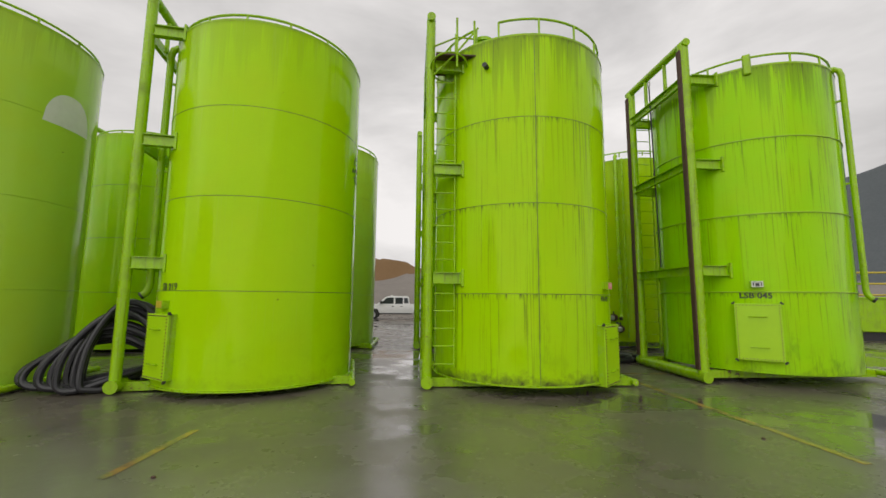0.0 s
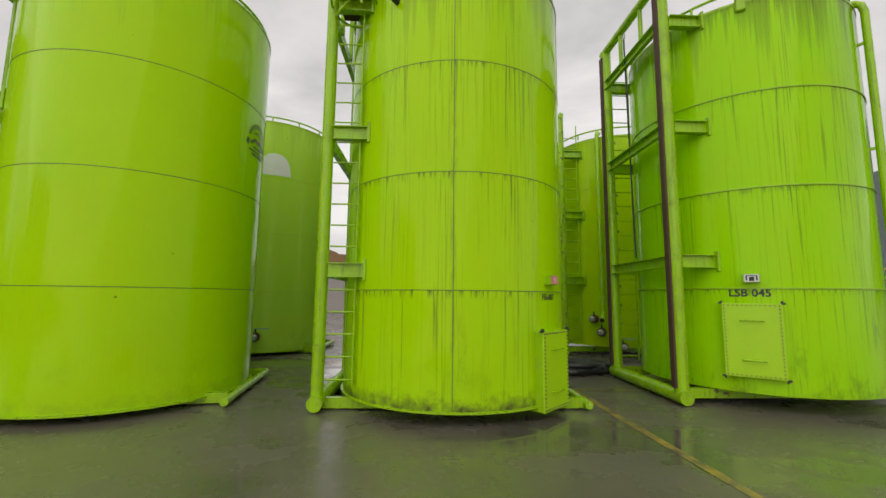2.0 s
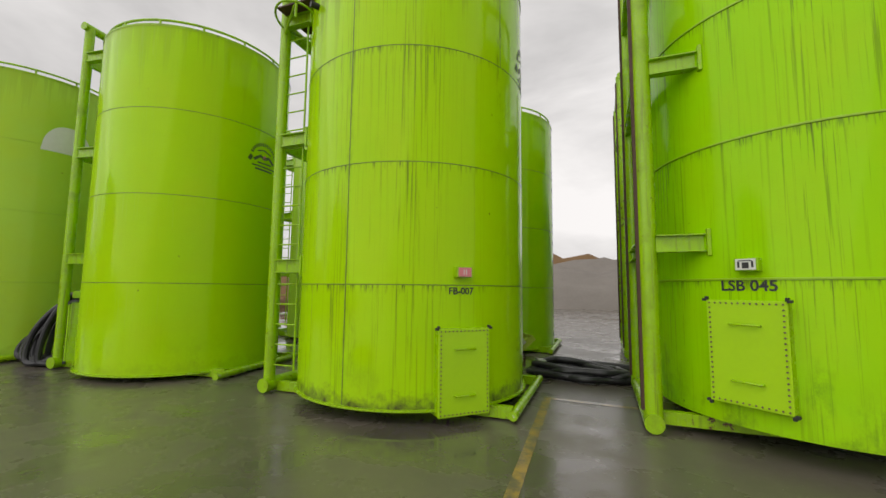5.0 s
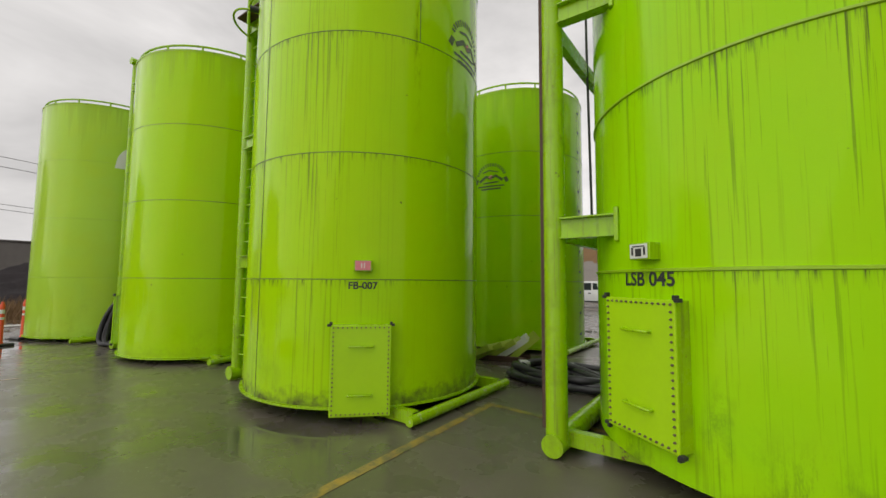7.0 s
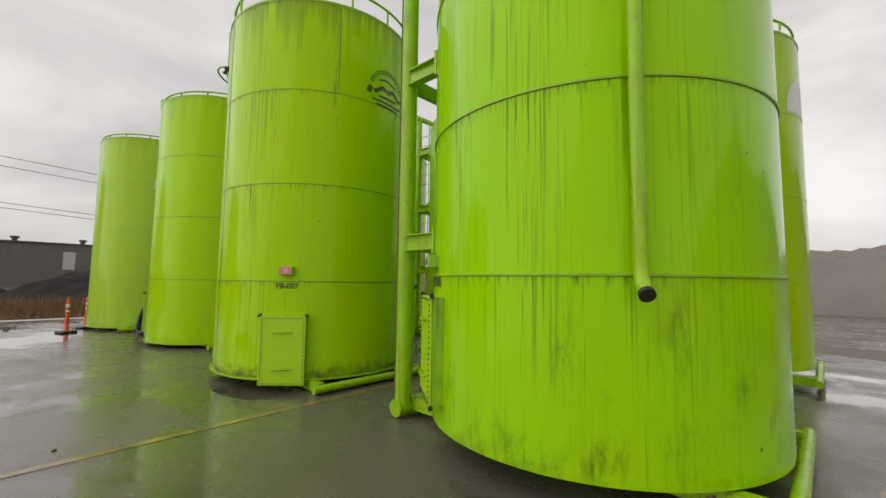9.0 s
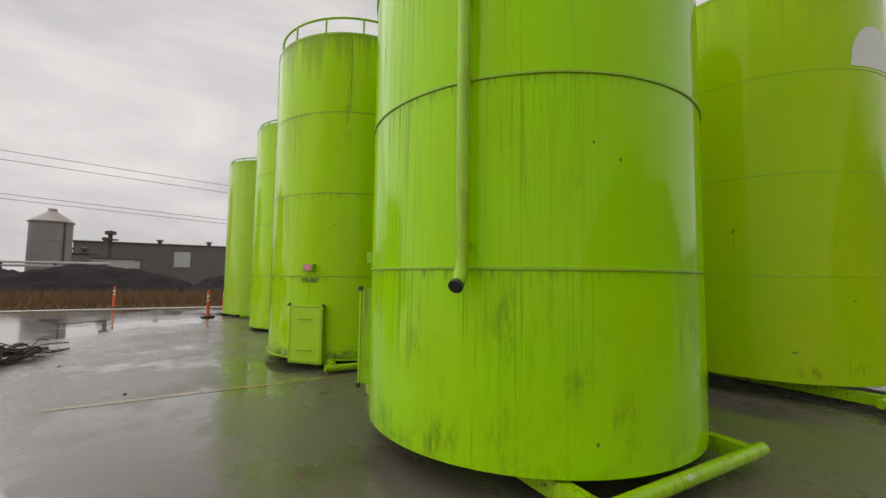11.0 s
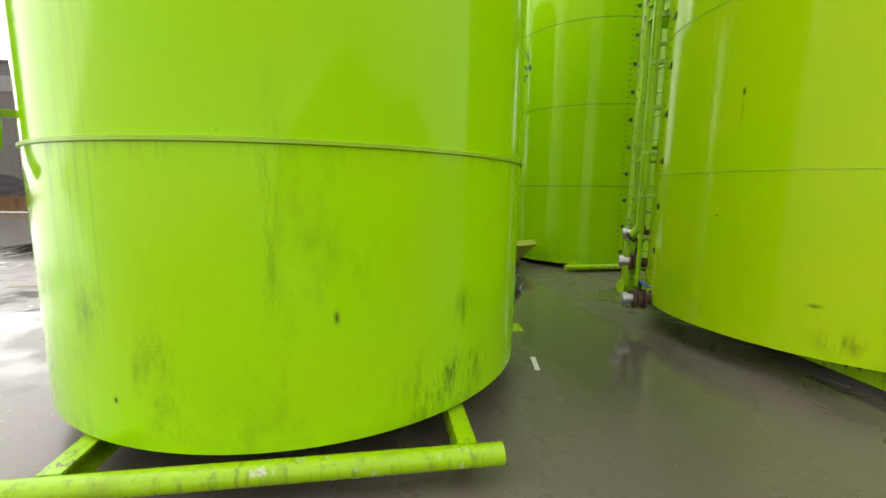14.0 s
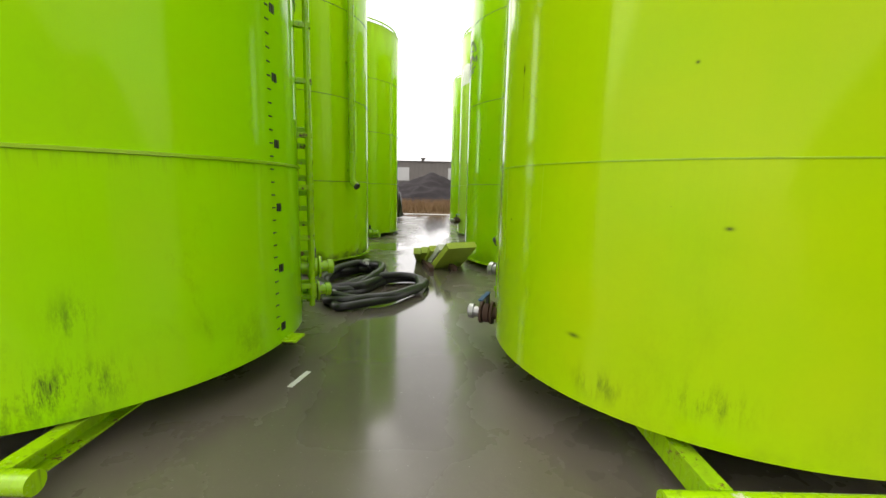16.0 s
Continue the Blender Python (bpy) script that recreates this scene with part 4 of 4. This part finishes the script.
def dry_grass():
    rng = np.random.RandomState(5)
    n = 42000
    x = -13.8 - np.abs(rng.rand(n)) ** 1.3 * 9.0 + 0.7 * np.sin(np.arange(n))
    y = -34 + rng.rand(n) * 70
    h = (0.25 + 0.6 * rng.rand(n)) * np.clip((-13.2 - x) / 2.2, 0.25, 1.0)
    a = rng.rand(n) * math.pi
    w = 0.012 + 0.022 * rng.rand(n)
    lx, ly = rng.normal(0, 0.16, n), rng.normal(0, 0.16, n)
    v = np.empty((n, 3, 3))
    v[:, 0] = np.stack((x - w * np.cos(a), y - w * np.sin(a), np.zeros(n)), 1)
    v[:, 1] = np.stack((x + w * np.cos(a), y + w * np.sin(a), np.zeros(n)), 1)
    v[:, 2] = np.stack((x + lx, y + ly, h), 1)
    me = bpy.data.meshes.new("dry_grass")
    me.from_pydata(v.reshape(-1, 3).tolist(), [], np.arange(3 * n).reshape(-1, 3).tolist())
    me.materials.append(grass_mat())
    tagged(new("dry_grass", me), "tall dry brown grass along the yard edge", "grass", kind="stuff")


dry_grass()


def soil(name, a, b, scale=1.2, rough=0.95):
    n = Nodes(name)
    f = n.noise(scale, 7, 0.7)
    g = n.noise(scale * 14, 4, 0.7)
    col = n.mix(n.math("ADD", n.math("MULTIPLY", f, 0.65), n.math("MULTIPLY", g, 0.35)), a, b)
    n.bump(n.math("ADD", f, n.math("MULTIPLY", g, 0.3)), 0.6, 0.15)
    return n.done(col, rough, 0.0, 0.15)


M_COAL = soil("black_soil", (0.008, 0.007, 0.008), (0.040, 0.033, 0.034), 0.9)
M_VERGE = soil("brown_verge", (0.16, 0.10, 0.055), (0.28, 0.19, 0.12), 0.8)
M_GRAVEL = soil("grey_gravel_bank", (0.14, 0.125, 0.11), (0.27, 0.245, 0.22), 0.5)
M_BANK = soil("brown_bank", (0.11, 0.065, 0.03), (0.24, 0.15, 0.075), 0.35)


def mound(name, x, y, rx, ry, h, mat, label, category, seed, power=1.35, turn=0.0, n=44):
    """A heap with uneven flanks and a rough foot."""
    bm = bmesh.new()
    g = []
    off = Vector((seed * 7.3, seed * 3.1, 0))
    for j in range(n + 1):
        row = []
        for i in range(n + 1):
            u, v = -1 + 2 * i / n, -1 + 2 * j / n
            r = math.hypot(u, v)
            k = max(0.0, 1 - r) ** (1 / power) if r < 1 else 0.0
            p = Vector((u * rx, v * ry, 0))
            z = h * k * (0.86 + 0.28 * noise.noise(p * 0.23 + off)) + (0.10 * h * noise.noise(p * 0.9 + off) + 0.04 * h * noise.noise(p * 2.7 + off)) * min(1, k * 3)
            row.append(bm.verts.new((p.x, p.y, max(z, 0) - (0.06 if r >= 0.98 else 0))))
        g.append(row)
    for j in range(n):
        for i in range(n):
            bm.faces.new((g[j][i], g[j][i + 1], g[j + 1][i + 1], g[j + 1][i]))
    return single(name, bm, mat, label, category, m=pose(x, y, 0, 0, 0, turn), smooth=60)


COAL = "heap of black soil behind dry grass"
mound("soil_mound", -30.5, 10.2, 8.0, 7.5, 3.25, M_COAL, COAL, "soil heap", 1, 1.1)
mound("soil_mound", -31.5, -3.2, 7.5, 8.5, 2.9, M_COAL, COAL, "soil heap", 2, 1.5)
mound("soil_mound", -31.0, -14.0, 8.0, 10.0, 3.6, M_COAL, COAL, "soil heap", 3, 1.7)
mound("soil_mound", -27.0, -28.0, 8.0, 11.0, 3.7, M_COAL, COAL, "soil heap", 4, 1.7)
mound("soil_mound", -33.5, 24.0, 8.0, 9.0, 3.0, M_COAL, COAL, "soil heap", 5, 1.3)
single("verge", B(-60, -60, -0.3, -14.6, 60, 0.02), M_VERGE, "brown earth verge behind the yard", "ground", kind="structure")
mound("gravel_bank", 10.0, 52.0, 34.0, 14.0, 5.6, M_GRAVEL, "long grey-brown gravel bank beyond the yard", "bank", 6, 2.6)
mound("earth_bank", -18.0, 60.0, 34.0, 14.0, 9.5, M_BANK, "brown grassy earth bank beyond the yard", "bank", 7, 2.2)
mound("gravel_bank", 44.0, 40.0, 16.0, 14.0, 4.2, M_GRAVEL, "pale gravel bank behind the green container", "bank", 9, 1.6)


M_KERB = simple("pale_worn_concrete", (0.50, 0.48, 0.45), (0.38, 0.36, 0.33), 0.5, 2)
ground_strip("yard_edge_strip", [(-12.4, -40.0), (-12.9, 0.0), (-13.2, 40.0)], 0.7, M_KERB, "pale concrete strip along the yard edge", 0.012)


# ---- far hills ----
def forest_mat(name, a, b):
    n = Nodes(name)
    f = n.noise(0.05, 6, 0.7)
    g = n.noise(0.35, 5, 0.75)
    col = n.mix(n.math("ADD", n.math("MULTIPLY", f, 0.4), n.math("MULTIPLY", g, 0.6)), a, b)
    n.bump(g, 0.8, 2.0)
    return n.done(col, 0.95, 0.0, 0.05)


def far_hill(az0, az1, dist, h, mat, label, seed):
    bm = bmesh.new()
    n, rows_n = 90, 10
    g = []
    for j in range(rows_n + 1):
        row = []
        for i in range(n + 1):
            u = i / n
            az = radians(az0 + (az1 - az0) * u)
            d = dist + j * 25.0
            env = math.sin(math.pi * min(1, max(0, u))) ** 0.6
            k = (j / rows_n) ** 0.8
            z = h * k * env * (0.8 + 0.35 * noise.noise(Vector((u * 4, seed, 0)))) + k * 2.2 * noise.noise(Vector((u * 90, j * 0.9, seed)))
            row.append(bm.verts.new((d * math.cos(az), d * math.sin(az), z - 0.5)))
        g.append(row)
    for j in range(rows_n):
        for i in range(n):
            bm.faces.new((g[j][i], g[j][i + 1], g[j + 1][i + 1], g[j + 1][i]))
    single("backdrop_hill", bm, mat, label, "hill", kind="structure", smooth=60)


# no air haze is rendered; the grey-blue base colours carry it, paler with distance
far_hill(-6, 70, 420, 235, forest_mat("hazy_wooded_hill", (0.07, 0.08, 0.085), (0.15, 0.165, 0.17)), "dark wooded hill under low cloud, haze painted into its colour", 2.0)
far_hill(55, 150, 620, 44, forest_mat("hazy_distant_hill", (0.20, 0.215, 0.23), (0.28, 0.29, 0.30)), "distant hills, pale from haze painted into their colour", 5.0)


# ---- the plant beyond the heaps ----
def corrugated(name, a, b, rate=3.0):
    n = Nodes(name)
    x, y, z = n.sep()
    w = n.math("SINE", n.math("MULTIPLY", n.math("ADD", x, y), rate * 6.28))
    f = n.noise(0.4, 5, 0.6)
    col = n.mix(f, a, b)
    n.bump(w, 0.4, 0.05)
    return n.done(col, 0.55, 0.0, 0.3)


M_SILO = corrugated("grey_silo_sheet", (0.22, 0.215, 0.21), (0.32, 0.31, 0.30), 1.4)
M_CONE = simple("silo_roof_sheet", (0.40, 0.37, 0.35), (0.34, 0.26, 0.23), 0.5, 0.6)
M_SHED = corrugated("grey_brown_cladding", (0.125, 0.115, 0.105), (0.175, 0.16, 0.145), 0.8)
M_SHED2 = corrugated("grey_cladding", (0.22, 0.215, 0.21), (0.30, 0.295, 0.29), 0.8)
M_PALE = simple("pale_cladding", (0.42, 0.42, 0.41), (0.52, 0.52, 0.50), 0.6, 0.5)
M_GLASS = simple("dark_window_glass", (0.02, 0.025, 0.03), (0.04, 0.045, 0.05), 0.12, 1.0)
M_DARKSTEEL = simple("dark_plant_steel", (0.06, 0.055, 0.05), (0.12, 0.11, 0.10), 0.6, 1.0)


def silo(az, dist, r, eave, peak):
    x, y = 10.7 + dist * math.cos(radians(az)), 7.0 + dist * math.sin(radians(az))
    s = thing("grain_silo", "grey sheet-metal silo with a conical roof", "silo", pose(x, y, 0), "silos at the far plant")
    part("drum", lathe(bmesh.new(), [(r, -0.2), (r, eave)], 40), M_SILO, s)
    part("roof", lathe(bmesh.new(), [(r + 0.25, eave - 0.15), (r + 0.25, eave), (0.6, peak - 0.2), (0.6, peak + 0.25), (0.001, peak + 0.4)], 40), M_CONE, s, "pale reddish-grey conical roof", 20)
    for z in (eave * 0.35, eave * 0.68):
        part("hoop", lathe(bmesh.new(), [(r, z - 0.08), (r + 0.08, z), (r, z + 0.08)], 40), M_SILO, s)
    part("downpipe", T([(r + 0.15, 0, 0), (r + 0.15, 0, eave)], 0.12, 8), M_DARKSTEEL, s, m=pose(0, 0, 0, 0, 0, 50))


silo(-164.75, 96, 2.8, 10.2, 12.2)
silo(-159.1, 98, 2.65, 10.2, 12.1)


def plant_block(x0, y0, x1, y1, h, mat, label, windows=0, vents=0, band=None, flue=0):
    b = thing("plant_building", label, "building", pose((x0 + x1) / 2, (y0 + y1) / 2, 0), "buildings of the far plant")
    w, d = (x1 - x0) / 2, (y1 - y0) / 2
    part("wall", B(-w, -d, -0.3, w, d, h), mat, b, "", None)
    part("roof", B(-w - 0.3, -d - 0.3, h, w + 0.3, d + 0.3, h + 0.35, bev=0.05), M_DARKSTEEL, b, "", None)
    for i in range(windows):
        yy = -d + (i + 0.5) * 2 * d / windows
        win = part("window", B(w - 0.05, yy - 1.0, h * 0.45, w + 0.06, yy + 1.0, h * 0.72), M_PALE, b, "", None)
        part("pane", B(w + 0.062, yy - 0.85, h * 0.45 + 0.15, w + 0.09, yy + 0.85, h * 0.72 - 0.15), M_GLASS, win, "", None)
    for i in range(vents):
        yy = -d + (i + 0.5) * 2 * d / vents
        v = part("roof_vent", lathe(bmesh.new(), [(0.45, h + 0.3), (0.45, h + 1.0), (0.75, h + 1.0), (0.75, h + 1.35), (0.001, h + 1.5)], 12), M_DARKSTEEL, b, m=pose(w - 2.0, yy, 0))
    if band:
        part("cladding_band", B(w + 0.01, -d, h * 0.78, w + 0.12, d, h * 0.9), band, b, "", None)
    for i in range(flue):
        yy = -d + (i + 0.5) * 2 * d / flue
        part("flue", T([(w - 1.0, yy, h), (w - 1.0, yy, h + 4.0)], 0.3, 10), M_DARKSTEEL, b)
    return b


M_TEAL = simple("teal_cladding", (0.10, 0.20, 0.18), (0.14, 0.24, 0.22), 0.6, 0.5)
shed = plant_block(-150, -22, -112, 75, 8.8, M_SHED, "long grey-brown warehouse with roof vents", 0, 9)
part("panel", B(19.02, -29, 3.4, 19.1, -25.5, 7.2), M_PALE, shed, "pale square wall panel", None)
part("panel", B(19.02, -14, 3.4, 19.1, -12, 7.2), M_PALE, shed, "pale square wall panel", None)
plant_block(-92, -13, -84, -7, 4.2, M_PALE, "low pale plant building", 0)
plant_block(-98, -22, -92, -15, 5.2, M_SHED2, "low grey plant building", 2, 3)
plant_block(-74, -31.5, -66, -27.5, 6.0, M_PALE, "low pale plant building with windows", 2, 0)
plant_block(-70, -34, -61, -30.2, 8.6, M_SHED, "grey-brown plant building with teal band", 1, 0, M_TEAL)
plant_block(-66, -38, -56, -32.3, 10.2, M_SHED2, "grey plant building with flue pipes", 2, 0, M_TEAL, 2)
tower = plant_block(-84, -72, -70, -41, 21.0, M_SHED, "tall grey-brown plant tower building", 5, 0, M_SHED2, 0)
part("flue", T([(7.6, 13.2, 0), (7.6, 13.2, 25.5)], 0.8, 12), M_PALE, tower, "pale upright flue duct")
part("flue", T([(7.6, 11.0, 0), (7.6, 11.0, 14.0)], 0.5, 12), M_PALE, tower, "pale upright flue duct")
plant_block(-130, -66, -115, -44, 12.0, M_PALE, "pale far plant building in mist", 0, 0, None, 3)
mast = thing("plant_mast", "dark steel process tower with platforms", "tower", pose(-89, -11.5, 0))
part("column", T([(0, 0, 0), (0, 0, 9.2)], 0.35, 10), M_DARKSTEEL, mast)
part("platform", lathe(bmesh.new(), [(0.3, 7.9), (1.3, 8.0), (1.3, 8.2), (0.3, 8.2)], 12), M_DARKSTEEL, mast)
part("head", lathe(bmesh.new(), [(0.3, 9.0), (0.9, 9.1), (0.9, 9.7), (0.001, 9.9)], 12), M_DARKSTEEL, mast)
pr = thing("pipe_rack", "long pale pipe rack on posts", "pipe rack", pose(-70, -18, 0))
for z in (2.6, 3.1):
    part("pipe", T([(0, -14, z), (0, 10, z)], 0.18, 8), M_PALE, pr)
for i in range(5):
    part("post", B(-0.15, -14 + i * 5.8, 0, 0.15, -13.7 + i * 5.8, 3.0), M_DARKSTEEL, pr)


def power_line(p, q, sag, r=0.035):
    p, q = Vector(p), Vector(q)
    pts = [p.lerp(q, i / 30) - Vector((0, 0, sag * 4 * (i / 30) * (1 - i / 30))) for i in range(31)]
    single("power_line", T(pts, r, 5), M_DARKSTEEL, "thin dark overhead power line", "cable", "overhead power lines", smooth=60)


for k, (dz, dx) in enumerate(((0, 0), (-1.1, 0.4), (-5.2, 3.0), (-5.8, 3.4))):
    power_line((-58 - dx, -90, 21.5 + dz), (-66 - dx, 80, 13.5 + dz), 1.0)


# ---- pickup truck ----
def car_paint():
    n = Nodes("white_car_paint")
    col = n.mix(n.noise(3.0, 3), (0.72, 0.72, 0.72), (0.62, 0.61, 0.60))
    return n.done(col, 0.25)


M_CAR = car_paint()


def extrude_profile(pts, y0, y1, inset=0.0):
    bm = bmesh.new()
    a = [bm.verts.new((x, y0, z)) for x, z in pts]
    b = [bm.verts.new((x, y1, z)) for x, z in pts]
    bm.faces.new(a)
    bm.faces.new(b[::-1])
    n = len(pts)
    for i in range(n):
        bm.faces.new((a[i], b[i], b[(i + 1) % n], a[(i + 1) % n]))
    bmesh.ops.bevel(bm, geom=list(bm.edges), offset=0.035, segments=2, affect="EDGES", profile=0.6)
    return bm


def pickup(x, y, turn):
    t = thing("pickup_truck", "white crew-cab pickup truck parked on wet yard", "pickup truck", pose(x, y, 0, 0, 0, turn))
    t.scale = (0.9, 0.9, 0.9)
    body = part("body", extrude_profile([(-2.95, 0.55), (-2.95, 1.05), (-2.8, 1.15), (-1.55, 1.22), (0.9, 1.22), (2.9, 1.22), (2.95, 0.62), (2.35, 0.62), (2.2, 0.9), (1.5, 0.9), (1.35, 0.5), (-1.35, 0.5), (-1.5, 0.9), (-2.2, 0.9), (-2.35, 0.55)], -0.97, 0.97), M_CAR, t)
    part("cab", extrude_profile([(-1.6, 1.18), (-0.85, 1.82), (-0.6, 1.88), (0.85, 1.88), (1.0, 1.8), (1.1, 1.18)], -0.86, 0.86), M_CAR, t)
    for s in (-1, 1):
        for pts in ([(-1.25, 1.26), (-0.78, 1.74), (-0.22, 1.76), (-0.22, 1.26)], [(-0.08, 1.26), (-0.08, 1.76), (0.52, 1.76), (0.52, 1.26)], [(0.62, 1.30), (0.62, 1.74), (0.90, 1.74), (0.98, 1.30)]):
            bm = bmesh.new()
            vs = [bm.verts.new((px, s * yy, pz)) for yy in (0.85, 0.872) for px, pz in pts]
            bm.faces.new(vs[:4])
            bm.faces.new(vs[4:][::-1])
            for i in range(4):
                j = (i + 1) % 4
                bm.faces.new((vs[i], vs[i + 4], vs[j + 4], vs[j]))
            part("window", bm, M_GLASS, t, "", None)
        part("mirror", B(-1.3, min(s * 0.95, s * 1.2), 1.25, -1.1, max(s * 0.95, s * 1.2), 1.5, bev=0.03), M_BLACK, t)
        part("sill", B(-1.3, min(s * 0.9, s * 1.0), 0.42, 1.3, max(s * 0.9, s * 1.0), 0.52, bev=0.02), M_BLACK, t)
        for dx in (-0.15, 0.55):
            part("door_handle", B(dx - 0.22, min(s * 0.96, s * 1.0), 1.02, dx - 0.04, max(s * 0.96, s * 1.0), 1.08, bev=0.01), M_BLACK, t)
        for wx in (-1.85, 1.85):
            m = pose(wx, s * 0.86, 0.4, 90, 0, 0)
            wheel = part("wheel", lathe(bmesh.new(), [(0.22, -0.13), (0.38, -0.13), (0.40, -0.09), (0.40, 0.09), (0.38, 0.13), (0.22, 0.13)], 28), M_RUBBER, t, "black tyre", 35, m)
            part("rim", lathe(bmesh.new(), [(0.001, -0.05), (0.08, -0.1), (0.20, -0.09), (0.235, -0.12), (0.235, 0.12), (0.20, 0.09), (0.08, 0.1), (0.001, 0.05)], 20), M_STEEL, wheel, "steel rim")
        part("headlight", B(-2.97, min(s * 0.6, s * 0.92), 0.85, -2.9, max(s * 0.6, s * 0.92), 1.05, bev=0.02), M_WHITE, t)
        part("tail_light", B(2.9, min(s * 0.85, s * 0.96), 0.85, 2.965, max(s * 0.85, s * 0.96), 1.15, bev=0.01), M_PINK, t)
    part("bumper", B(-3.08, -0.95, 0.5, -2.94, 0.95, 0.72, bev=0.04), M_STEEL, t)
    part("bumper", B(2.94, -0.9, 0.55, 3.06, 0.9, 0.72, bev=0.04), M_STEEL, t)
    part("roof_light", B(-0.5, -0.3, 1.88, -0.35, 0.3, 1.93, bev=0.015), M_WHITE, t)


pickup(-1.2, 31.0, 0)


# ---- green container and rail at the east side ----
cont = thing("container_tank", "low lime green rectangular container tank on dark skid", "container", pose(19.6, 16.5, 0, 0, 0, -14))
part("body", B(-4.0, -1.3, 0.35, 6.0, 1.3, 1.72, bev=0.03), M_FRAME, cont)
part("skid", B(-3.9, -1.15, 0.0, 5.9, 1.15, 0.35, bev=0.01), M_BLACK, cont, "dark skid base")
part("rim", B(-4.04, -1.34, 1.68, 6.04, 1.34, 1.76, bev=0.015), M_FRAME, cont)
rail = thing("yard_railing", "yellow tube railing behind the green container", "railing", pose(19.6, 19.4, 0, 0, 0, -14))
for z in (1.9, 2.45, 3.0):
    part("rail", T([(-5, 0, z), (8, 0, z)], 0.045, 10), M_YELRAIL, rail)
for i in range(8):
    part("post", T([(-5 + i * 1.8, 0, 0), (-5 + i * 1.8, 0, 3.0)], 0.05, 10), M_YELRAIL, rail)
